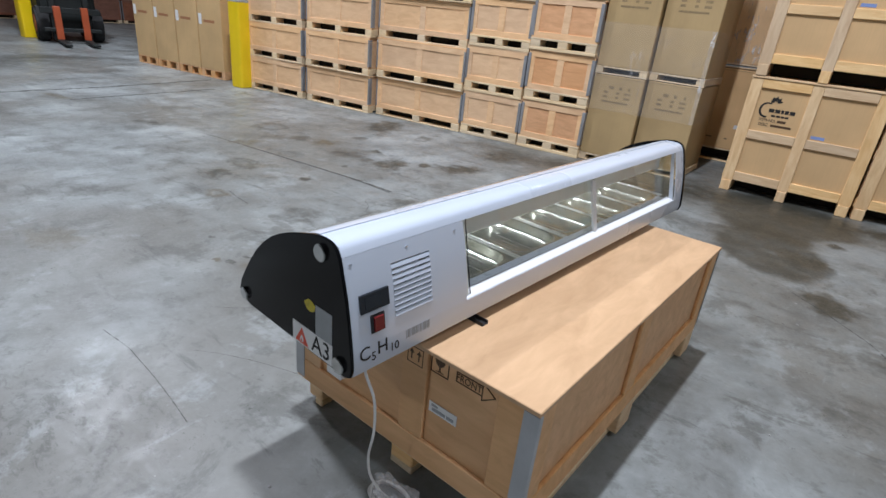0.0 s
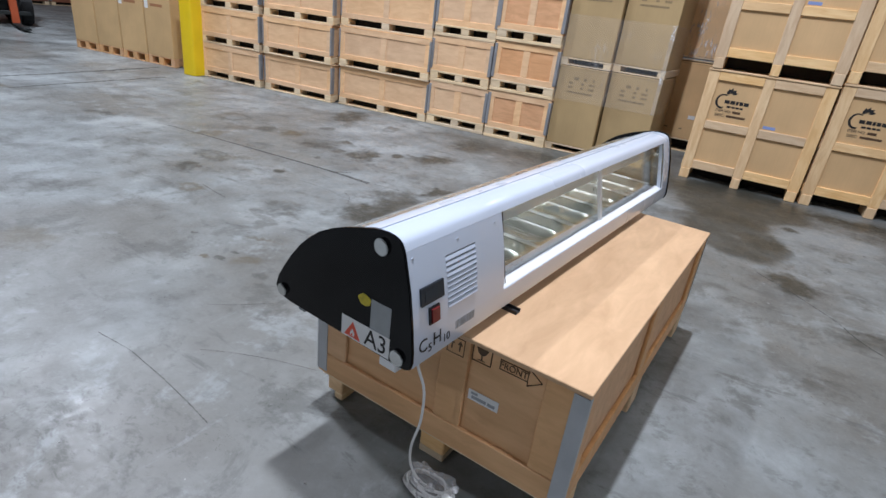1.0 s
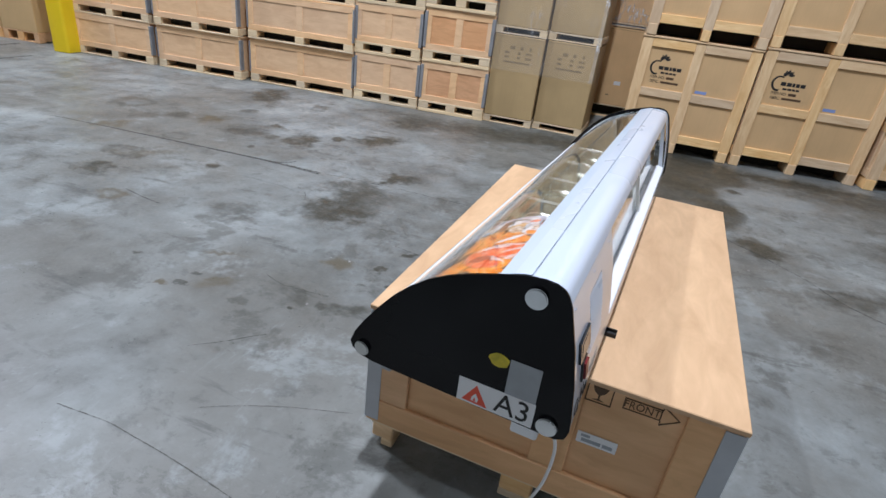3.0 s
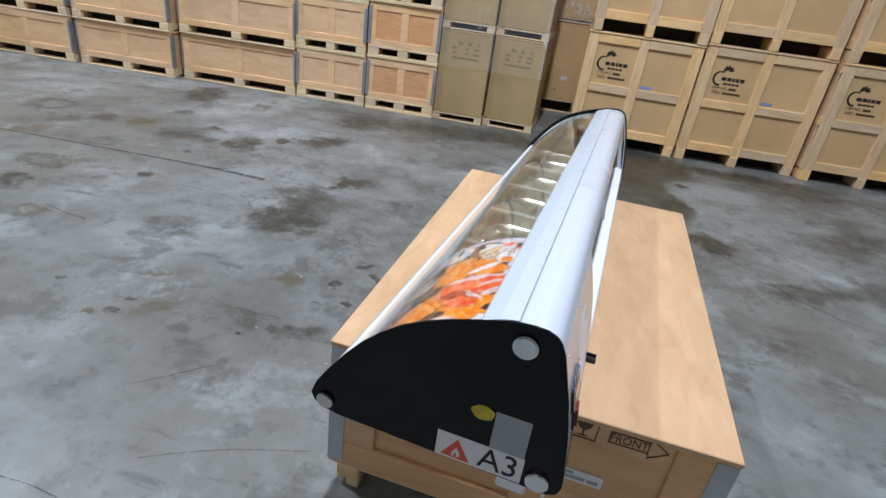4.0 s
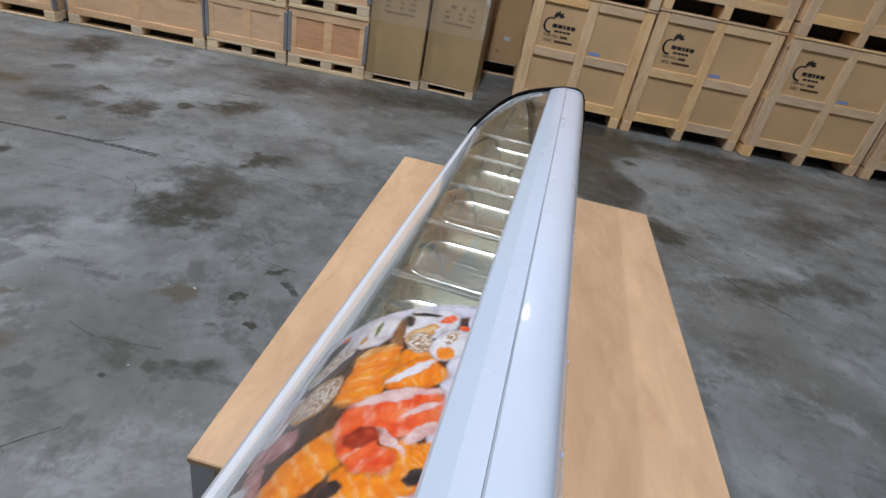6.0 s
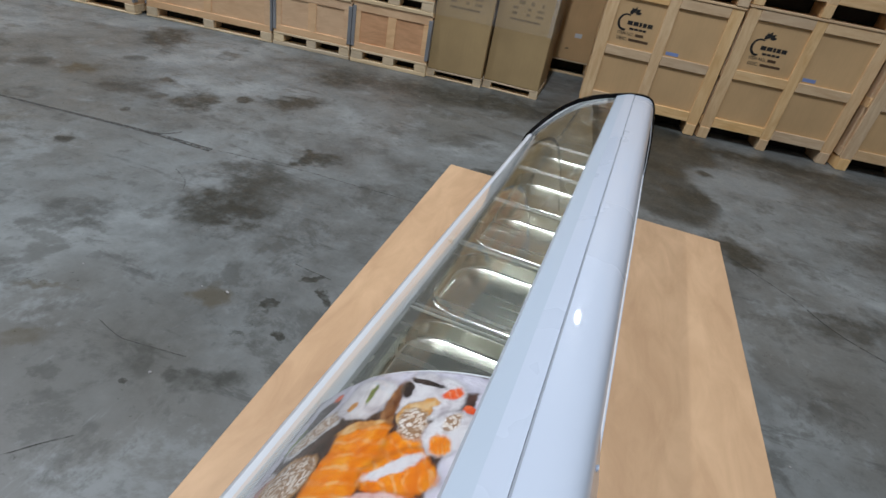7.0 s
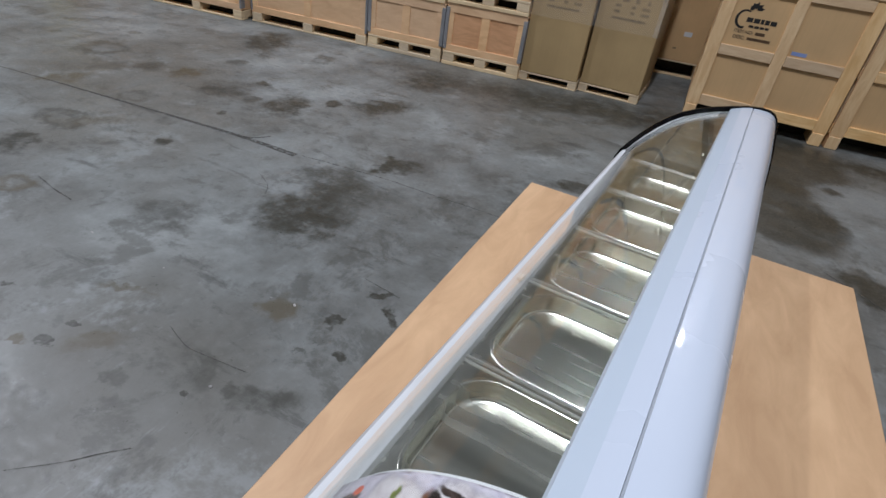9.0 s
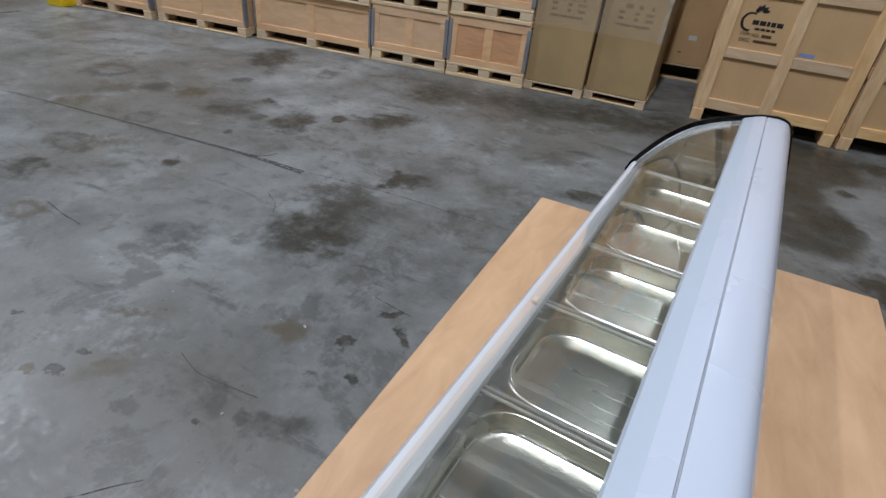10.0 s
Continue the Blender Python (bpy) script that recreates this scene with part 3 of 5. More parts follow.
FACE_FRONT = pose(0, 0, 0, 90, 0, 0)      # writing that stands upright and faces -y

# ---- setting ----
def slab(name, x0, x1, y0, y1, z0, z1, material, label, category):
    return tagged(part(name, box(x0, x1, y0, y1, z0, z1, 0), material), label, category, kind="structure")


slab("floor", -24, 9, -9, 13, -0.2, 0, M_FLOOR, "worn grey concrete warehouse floor with dark stains", "floor")
slab("wall_west", -24.2, -24, -9, 13, -0.2, 8.4, M_WALL, "plain light grey warehouse wall", "wall")
slab("wall_east", 9, 9.2, -9, 13, -0.2, 8.4, M_WALL, "plain light grey warehouse wall", "wall")
slab("wall_south", -24.2, 9.2, -9.2, -9, -0.2, 8.4, M_WALL, "plain light grey warehouse wall", "wall")
slab("wall_north", -24.2, 9.2, 13, 13.2, -0.2, 8.4, M_WALL, "plain light grey warehouse wall", "wall")
slab("ceiling", -24.2, 9.2, -9.2, 13.2, 8.4, 8.6, M_ROOF, "pale grey warehouse roof deck", "ceiling")


def crack(points, width, seed, name="floor_crack", even=False):
    rnd = random.Random(seed)
    pts = smooth_line([(x, y, 0) for x, y in points], 30)
    bm = bmesh.new()
    prev = None
    for i, p in enumerate(pts):
        d = (pts[min(i + 1, len(pts) - 1)] - pts[max(i - 1, 0)]).normalized()
        n = Vector((-d.y, d.x, 0))
        q = p + n * (noise.noise(p * 6 + Vector((seed, 0, 0))) * min(0.012, width * 0.6) + rnd.uniform(-0.1, 0.1) * width)
        w = 0.7 * width * rnd.uniform(0.35, 0.9) * (0.25 if i in (0, len(pts) - 1) else 1)
        if even:
            q, w = p, width * (0.2 + 0.8 * (i / len(pts)) ** 1.6) * rnd.uniform(0.9, 1.05)
        now = [bm.verts.new((q + n * w * s).to_tuple()[:2] + (0.0012,)) for s in (-0.5, 0.5)]
        if prev:
            bm.faces.new((prev[0], now[0], now[1], prev[1]))
        prev = now
    bmesh.ops.recalc_face_normals(bm, faces=bm.faces[:])
    ob = part(name, bm, M_CRACK)
    return tagged(ob, "thin dark crack in the concrete floor", "floor crack", kind="structure")


crack([(-4.77, 2.63), (-4.43, 2.68), (-4.19, 2.71), (-3.61, 2.778), (-3.07, 2.838), (-2.68, 2.853)], 0.040, 1, even=True)
crack([(-3.06, 2.835), (-2.97, 2.88), (-2.93, 2.95)], 0.022, 12)
crack([(-2.65, 2.87), (-2.26, 2.93), (-1.86, 2.95), (-1.3, 2.98)], 0.009, 3)
crack([(-2.14, 0.782), (-1.98, 0.796), (-1.88, 0.794), (-1.75, 0.788), (-1.62, 0.776), (-1.468, 0.756)], 0.0065, 4)
crack([(-1.80, 0.955), (-1.63, 1.058), (-1.40, 1.155)], 0.0045, 16)
crack([(-3.30, 1.98), (-3.18, 1.96), (-3.03, 1.94)], 0.013, 5)
crack([(-2.04, 1.15), (-1.95, 1.24), (-1.91, 1.29)], 0.004, 17)
crack([(-1.95, 1.24), (-1.91, 1.29), (-1.865, 1.335)], 0.007, 6)
crack([(-2.14, 1.67), (-2.04, 1.64), (-1.98, 1.64), (-1.82, 1.66)], 0.005, 18)
crack([(-0.24, 3.48), (-0.05, 3.32), (0.14, 3.14), (0.26, 2.97), (0.44, 2.82)], 0.014, 7)
crack([(-2.66, 2.59), (-2.56, 2.53), (-2.51, 2.46)], 0.006, 9)
crack([(-1.81, 2.22), (-1.65, 2.20)], 0.007, 13)
crack([(-7.0, -1.2), (-7.31, 1.76), (-7.39, 2.77), (-7.66, 4.27)], 0.12, 8)
crack([(-6.70, 2.2), (-6.78, 2.67), (-6.94, 3.93)], 0.08, 15)


def floor_debris():
    rnd = random.Random(5)
    bm = bmesh.new()
    for _ in range(90):
        x, y, r = rnd.uniform(-6, 1.5), rnd.uniform(0.4, 5.0), rnd.uniform(0.002, 0.007)
        if -1.4 < x < -0.4 and 0.95 < y < 2.5:
            continue
        m = Matrix.Translation((x, y, r * 0.3)) @ Matrix.Rotation(rnd.uniform(0, 6), 4, "Z") @ Matrix.Diagonal((r * rnd.uniform(0.8, 2.2), r, r * 0.35, 1))
        bmesh.ops.create_icosphere(bm, subdivisions=1, radius=1, matrix=m)
    ob = part("floor_debris", bm, plain("pale_chips", (0.30, 0.29, 0.28), 0.8, vary=0.4, scale=3))
    tagged(ob, "small pale chips and dust lying on concrete", "debris", kind="stuff")


floor_debris()


def ceiling_light():
    e = empty("ceiling_light", pose(LAMPS[0][0], LAMPS[0][1], CEILING - 0.6))
    tagged(e, "white rectangular high bay lamp hung under roof", "ceiling light", "high bay lamps")
    part("housing", box(-0.19, 0.19, -0.36, 0.36, 0.0, 0.09, 0.01), M_WHITE_P, e)
    for y in (-0.25, 0.25):
        part("cable", tube([(0, y, 0.09), (0, y, 1.4)], 0.006, 6), M_RUBBER, e)
    return e


first_light = ceiling_light()
for x, y in LAMPS[1:]:
    copy_thing(first_light, pose(x, y, CEILING - 0.6))

# ---- stacked goods behind ----
ROW = 7.5


def stack_pose(x, y, z, turn=ROW):
    return pose(x, y, z, 0, 0, turn)


def panel_crate(w, h, d, m, panel, feet, rail, label, trim=None):
    """A plywood crate on pallet feet; base at the front left corner, front faces -y."""
    e = empty("wooden_crate", m)
    tagged(e, label, "crate", "stacked plywood crates")
    trim = trim or M_PLY_PALE
    low, slot = (0.030, 0.090) if rail else (0.015, 0.080)
    base = slot + (0.018 if rail else 0.0)
    part("body", box(0.012, w - 0.012, 0.009, d - 0.012, base, h - 0.012), panel, e)
    part("lid", box(0, w, 0.0, d, h - 0.012, h - 0.001, 0.002), trim, e)
    st, top = 0.062, 0.055
    for x in (0.004, w - st - 0.004, w / 2 - 0.035):
        wide = 0.07 if abs(x - w / 2 + 0.035) < 1e-6 else st
        part("batten", box(x, x + wide, 0.002, 0.014, base + 0.056, h - 0.0125 - top, 0.002), trim, e)
    part("top_rail", box(0.002, w - 0.002, 0.001, 0.014, h - 0.012 - top, h - 0.0125, 0.002), trim, e)
    part("bottom_rail", box(0.002, w - 0.002, 0.0, 0.014, base + 0.0005, base + 0.055, 0.002), trim, e)
    for s in (0.0, 0.5, 1.0):
        fw = feet * (1.0 if s != 0.5 else 0.95)
        x = 0.003 + s * (w - 0.006 - fw)
        part("foot", box(x, x + fw, -0.003, d, low + 0.0005, slot - 0.0005, 0.004), M_PINE, e)
    part("ground_rail", box(0.0, w, -0.005, 0.09, 0.001, low, 0.003), M_PINE, e)
    if rail:
        part("deck_board", box(0.001, w - 0.001, -0.004, 0.12, slot, base, 0.003), M_PINE, e)
    # added block that paints the shade deep in the fork slots
    part("pallet_board", box(0.11, w - 0.11, 0.13, d - 0.02, 0.004, slot - 0.004, 0), M_VOID_SHADE, e)
    for x in (0, w - 0.036):
        slim = 0.010 if rail else 0.022
        part("corner_angle", box(x + (slim if x else -0.004), x + (0.040 if x else 0.034 - slim), -0.006, 0.05, base + 0.02, h - 0.03, 0.002), M_ANGLE_DULL, e, "dull galvanised steel corner angle")
    return e


# x, y, width, height, foot width, ground rail, panel
COLUMNS = [(-6.97, 4.45, 0.99, 0.425, 0.09, False, M_PLY_PALE), (-5.94, 4.61, 1.01, 0.425, 0.09, False, M_PLY_PALE), (-4.89, 4.82, 1.165, 0.432, 0.10, False, M_PLY_PALE),
           (-3.72, 4.975, 0.68, 0.455, 0.09, True, M_PLY_PALE), (-3.03, 5.06, 0.66, 0.475, 0.10, True, M_PLY_RED)]
for n, (x, y, w, h, feet, rail, panel) in enumerate(COLUMNS):
    tint = "reddish" if panel is M_PLY_RED else "pale"
    rnd = random.Random(40 + n)
    first = panel_crate(w, h, 0.82, stack_pose(x, y, 0), panel, feet, rail, "%s plywood shipping crate with grey steel corner angles" % tint)
    for level in range(1, 4):
        copy_thing(first, stack_pose(x + rnd.uniform(-0.012, 0.012), y + rnd.uniform(-0.02, 0.008), level * h, ROW + rnd.uniform(-0.4, 0.4)))


def bars_of_print(e, x, y, z, w, rows, material, name="print_bar"):
    """Rows of (offset, height, list of (start, end))."""
    for dz, hh, runs in rows:
        for a, b in runs:
            part(name, box(x + a * w, x + b * w, y - 0.0012, y, z + dz, z + dz + hh, 0), material, e)


def carton_on_pallet(w, h, d, m, label, prints=True, card=None, low=0.07, deal=None):
    e = empty("carton", m)
    tagged(e, label, "carton", "cartons on pallets")
    part("box", box(0.004, w - 0.004, 0.0, d, low, h - 0.004, 0.006), card or M_CARD, e)
    part("flap_seam", box(w * 0.02, w * 0.98, -0.0008, 0.0, h - 0.022, h - 0.019, 0), M_INK_SOFT, e)
    part("deck", box(0.0, w, 0.0, d, low - 0.014, low - 0.001, 0.002), deal or M_PINE, e)
    for x in (0.0, w - 0.07):
        part("runner", box(x, x + 0.07, 0.002, d, 0.012, low - 0.015, 0.003), deal or M_PINE, e)
    part("ground_board", box(0, w, 0.0, 0.08, 0.001, 0.0115, 0.002), deal or M_PINE, e)
    # shade between the runners, put in as a near-black block
    part("pallet_board", box(0.075, w - 0.075, 0.2, d - 0.02, 0.014, low - 0.016, 0), M_VOID_SHADE, e)
    if prints:
        z0 = h * 0.70
        bars_of_print(e, 0.0, 0.0, z0, w, [
            (0.0, 0.016, [(0.24, 0.76)]), (0.042, 0.020, [(0.25, 0.34), (0.50, 0.56), (0.66, 0.78)]), (0.082, 0.020, [(0.25, 0.34), (0.50, 0.56), (0.66, 0.78)]),
            (0.122, 0.028, [(0.34, 0.44), (0.54, 0.60), (0.72, 0.76)])], M_INK_SOFT)
    return e


def film_sheet(w, h, d, m, material=None, flare=0.0):
    e = empty("stretch_wrap", m)
    tagged(e, "clear wrinkled stretch film round cartons", "stretch film")
    rnd = random.Random(9)

    def sheet(length, place, label):
        bm = bmesh.new()
        bmesh.ops.create_grid(bm, x_segments=26, y_segments=30, size=0.5)
        for v in bm.verts:
            x, z = (v.co.x + 0.5) * length, (v.co.y + 0.5) * h
            v.co = place(x, 0.006 + rnd.random() * 0.006, z)
        part("film_sheet", bm, material or M_FILM, e, label, True)

    sheet(w, lambda x, o, z: (x, -o, z), "front film sheet")
    sheet(d, lambda x, o, z: (w + o + flare * x, x, z), "side film sheet")
    # gathered folds of film along the free corner, added to carry painted white glints
    bm = bmesh.new()
    bmesh.ops.create_grid(bm, x_segments=6, y_segments=60, size=0.5)
    for v in bm.verts:
        v.co = (w - 0.030 + (v.co.x + 0.5) * 0.034 + rnd.uniform(-0.004, 0.004), -0.014 - rnd.random() * 0.008, (v.co.y + 0.5) * h)
    part("film_fold", bm, M_FILM_SHINY, e, "whitish film fold with painted glints", True)


for x, y, turn in ((-2.385, 5.195, 5.5), (-1.910, 5.300, 1.5)):
    h = 0.815
    first = carton_on_pallet(0.475, h, 0.62, stack_pose(x, y, 0, turn), "tall brown cardboard carton with faded print, standing on pallet")
    for level in (1, 2):
        copy_thing(first, stack_pose(x, y, level * h, turn))
film_sheet(0.958, 0.76, 0.62, stack_pose(-2.390, 5.172, 0.50), flare=0.11)

film_sheet(0.62, 0.95, 0.6, stack_pose(-1.722, 6.54, 0.96), M_FILM_TIGHT)
back = carton_on_pallet(0.62, 0.95, 0.6, stack_pose(-1.72, 6.55, 0), "brown cardboard carton on pallet in shadow", False, M_CARD_WARM, low=0.14)
part("label", box(0.36, 0.43, -0.002, 0.0, 0.36, 0.40, 0), M_PAPER, back, "small white paper label")
for a, b in ((0.12, 0.18), (0.30, 0.33)):
    part("print_bar", box(a, b, -0.0012, 0, 0.24, 0.255, 0), M_INK_SOFT, back)
carton_on_pallet(0.62, 0.95, 0.6, stack_pose(-1.72, 6.55, 0.955), "brown cardboard carton stacked on another carton", False, M_CARD_WARM, low=0.045)


def logo(e, x, z, s):
    """Leafy mark over a big curl and two bars, in black stencil ink; y just proud of the board."""
    y0, y1 = 0.0165, 0.019
    put = lambda q, p, r: (x + p * s, y0 if q == 0 else y1, z + r * s)
    for k, (a, ln) in enumerate([(150, 0.10), (120, 0.14), (92, 0.16), (62, 0.15), (35, 0.13)]):
        c, sn = math.cos(radians(a)), math.sin(radians(a))
        leaf = []
        for i in range(12):
            u = i / 11 if i < 6 else (11 - i) / 6 * (5 / 5.5)
            wdt = 0.028 * math.sin(math.pi * min(1, max(0, u))) * (1 if i < 6 else -1)
            leaf.append((0.24 + c * (0.03 + u * ln) - sn * wdt, 0.32 + sn * (0.03 + u * ln) * 0.9 + c * wdt))
        part("leaf_mark", prism(leaf, 0, 1, put), M_INK, e)
    arc = [(0.13 + 0.13 * math.cos(radians(a)), 0.19 + 0.14 * math.sin(radians(a))) for a in range(60, 300, 16)]
    arc += [(0.135 + 0.095 * math.cos(radians(a)), 0.195 + 0.112 * math.sin(radians(a))) for a in range(290, 60, -16)]
    part("curl_mark", prism(arc, 0, 1, put), M_INK, e)
    for a, b in ((0.17, 0.26), (0.275, 0.36), (0.375, 0.42), (0.435, 0.50), (0.515, 0.60)):
        part("name_bar", box(x + a * s, x + b * s, y0, y1, z + 0.16 * s, z + 0.225 * s, 0), M_INK, e)
    for a, b in ((0.23, 0.30), (0.315, 0.38), (0.395, 0.45), (0.465, 0.52)):
        part("name_bar", box(x + a * s, x + b * s, y0, y1, z + 0.085 * s, z + 0.12 * s, 0), M_INK, e)
    lettering("ITEM NO:", 0.075 * s, Matrix.Translation((x + 0.19 * s, y0, z + 0.01 * s)) @ FACE_FRONT, M_INK, e, stretch=0.9)
    lettering("DESC:", 0.075 * s, Matrix.Translation((x + 0.15 * s, y0, z - 0.075 * s)) @ FACE_FRONT, M_INK, e, stretch=0.9)
    part("print_bar", box(x + 0.36 * s, x + 0.50 * s, y0, y1, z - 0.01 * s, z + 0.035 * s, 0), M_INK_BROWN, e)
    part("print_bar", box(x + 0.27 * s, x + 0.61 * s, y0, y1, z - 0.095 * s, z - 0.055 * s, 0), M_INK_BROWN, e)


def frame_crate(w, h, d, m):
    """A cardboard box caged in yellow pine boards, on legs; front faces -y."""
    e = empty("framed_crate", m)
    tagged(e, "cardboard box caged in yellow pine boards with black stencil mark", "crate", "pine framed crates")
    leg, st = 0.10, 0.088
    part("carton_panel", box(0.02, w - 0.02, 0.018, d - 0.02, leg + 0.02, h - 0.01, 0.004), M_CARD_WARM, e, "plain brown cardboard")
    for x in (0.0, w / 2 - 0.042, w - st):
        wide = 0.078 if 0 < x < w - st else st
        part("post", box(x, x + wide, 0.004, 0.026, leg * 0.9, h - 0.004, 0.003), M_PINE_Y, e)
        part("leg", box(x + 0.004, x + wide - 0.004, -0.004, d - 0.06, 0.001, leg * 0.9, 0.004), M_PINE_Y, e)
    for z, t in ((leg, 0.075), (h * 0.49, 0.07), (h - 0.075, 0.07)):
        for a, b in ((st + 0.001, w / 2 - 0.043), (w / 2 + 0.037, w - st - 0.001)):
            part("rail", box(a, b, 0.002, 0.025, z, z + t, 0.003), M_PINE_H, e)
    part("top_board", box(-0.006, w + 0.006, -0.004, d, h - 0.003, h + 0.014, 0.003), M_PINE_H, e)
    for x in (-0.002, w - 0.02):
        for a in (0.06, d / 2, d - 0.12):
            part("side_post", box(x, x + 0.022, a, a + 0.085, leg, h - 0.004, 0.003), M_PINE_Y, e)
        for z in (leg, h * 0.49, h - 0.075):
            part("side_rail", box(x - 0.003, x + 0.0215, 0.03, d, z, z + 0.07, 0.003), M_PINE_H, e)
    # added dark block in place of the shade between the legs
    part("underside", box(0.09, w - 0.09, 0.22, d - 0.08, 0.004, leg + 0.018, 0), M_VOID_SHADE, e)
    logo(e, 0.115, h * 0.66, 0.44)
    part("sticker", box(w / 2 + 0.055, w / 2 + 0.15, 0.0165, 0.0185, h * 0.575, h * 0.60, 0), M_BLUE, e, "small blue paper sticker")
    return e


# x, y, width, height, turn
PINE_STACKS = [(-1.105, 5.400, 0.962, 0.972, 3.0), (-0.122, 5.462, 1.035, 1.002, 8.0), (0.955, 5.555, 1.035, 1.002, 8.0), (2.035, 5.70, 1.035, 1.002, 8.0)]
for n, (x, y, w, h, turn) in enumerate(PINE_STACKS):
    rnd = random.Random(70 + n)
    first = frame_crate(w, h - 0.015, 1.0, stack_pose(x, y, 0, turn))
    for level in (1, 2):
        copy_thing(first, stack_pose(x + rnd.uniform(-0.01, 0.01) * level, y + rnd.uniform(-0.012, 0.012) * level, h * level, turn + rnd.uniform(-0.6, 0.6)))

# cartons far along the row
for n in range(4):
    x = -9.62 + n * 0.515
    c = carton_on_pallet(0.508, 1.85, 0.6, stack_pose(x, 4.15 + n * 0.072, 0), "tall brown carton with white label on wooden pallet", False, M_CARD_D, low=0.115, deal=M_PLY_V)
    part("label", box(0.02, 0.085, -0.002, 0.0, 0.71, 0.85, 0), M_PAPER, c, "white paper label")
    part("print_bar", box(0.13, 0.36, -0.0012, 0.0, 0.74, 0.775, 0), plain("faded_red_print", (0.36, 0.16, 0.07), 0.8), c)
    part("middle_runner", box(0.2, 0.29, 0.001, 0.6, 0.012, 0.1, 0.003), M_PLY_V, c)


def column_guard(x, y, label):
    e = empty("column_guard", pose(x, y, 0, 0, 0, ROW))
    tagged(e, label, "column guard", "yellow column guards")
    r = 0.105
    out = []
    for cx, cy, a0 in ((r - 0.03, r - 0.03, 0), (-r + 0.03, r - 0.03, 90), (-r + 0.03, -r + 0.03, 180), (r - 0.03, -r + 0.03, 270)):
        out += [(cx + 0.03 * math.cos(radians(a0 + k)), cy + 0.03 * math.sin(radians(a0 + k))) for k in (0, 30, 60, 90)]
    part("shell", prism(out, 0.0, 1.06, lambda s, p, q: (p, q, s), 0.006), M_YELLOW, e, "glossy yellow plastic shell", True)
    part("steel_column", box(-0.06, 0.06, -0.06, 0.06, 1.06, 8.4, 0.004), M_STEEL_PAINT, e, "grey painted steel column")
    part("cap_rim", box(-r + 0.004, r - 0.004, -r + 0.004, r - 0.004, 1.055, 1.08, 0.004), M_STEEL_PAINT, e)
    return e


column_guard(-7.03, 4.385, "yellow plastic guard round grey steel column")
column_guard(-13.15, 3.68, "yellow plastic guard round far column")


def forklift(m):
    e = empty("forklift", m)
    tagged(e, "dark parked forklift with orange mast parts", "forklift")
    part("body", box(0.55, 1.9, -0.45, 0.45, 0.2, 0.95, 0.05), M_TRUCK, e)
    part("counterweight", box(1.6, 2.1, -0.46, 0.46, 0.25, 1.0, 0.08), M_TRUCK, e)
    for y in (-0.3, 0.22):
        part("mast_rail", box(0.30, 0.42, y, y + 0.09, 0.05, 2.3, 0.008), M_TRUCK, e)
    for y in (-0.26, 0.16):
        part("fork", box(-0.55, 0.28, y, y + 0.11, 0.03, 0.07, 0.006), M_TRUCK, e)
        part("fork_shank", box(0.20, 0.27, y, y + 0.11, 0.07, 0.62, 0.006), M_ORANGE, e, "orange painted fork shank")
    for z in (0.5, 0.95):
        part("carriage_bar", box(0.26, 0.30, -0.46, 0.46, z, z + 0.1, 0.006), M_TRUCK, e)
    for y in (-0.42, 0.42):
        for x, r in ((0.65, 0.3), (1.65, 0.24)):
            mt = Matrix.Translation((x, y, r)) @ pose(0, 0, 0, 90, 0, 0)
            tyre = part("wheel", cylinder(r, 0.2, mt, 28, bevel=0.03), M_TYRE, e, "", True)
            part("rim", cylinder(r * 0.5, 0.21, mt, 20), M_ORANGE, tyre)
    for x, y in ((0.6, -0.42), (0.6, 0.38), (1.7, -0.42), (1.7, 0.38)):
        part("guard_post", box(x, x + 0.05, y, y + 0.05, 0.9, 2.1, 0.006), M_TRUCK, e)
    part("overhead_guard", box(0.58, 1.78, -0.45, 0.45, 2.1, 2.15, 0.01), M_TRUCK, e)
    part("seat", box(1.0, 1.45, -0.25, 0.25, 0.95, 1.15, 0.04), M_RUBBER, e)
    part("lamp_bar", box(0.22, 0.30, -0.44, 0.44, 0.2, 0.26, 0.006), M_TRUCK, e)
    return e


forklift(pose(-11.82, 4.05, 0, 0, 0, 170))

# crates at the far end of the hall
far = panel_crate(1.15, 0.62, 0.9, pose(-17.6, 1.2, 0, 0, 0, 90), M_FAR_RED, 0.1, False, "dark reddish wooden crate in dim far stack", M_FAR_RED)
for n in range(7):
    for level in range(3):
        if n or level:
            copy_thing(far, pose(-17.6, 1.2 + n * 1.2, level * 0.62, 0, 0, 90))


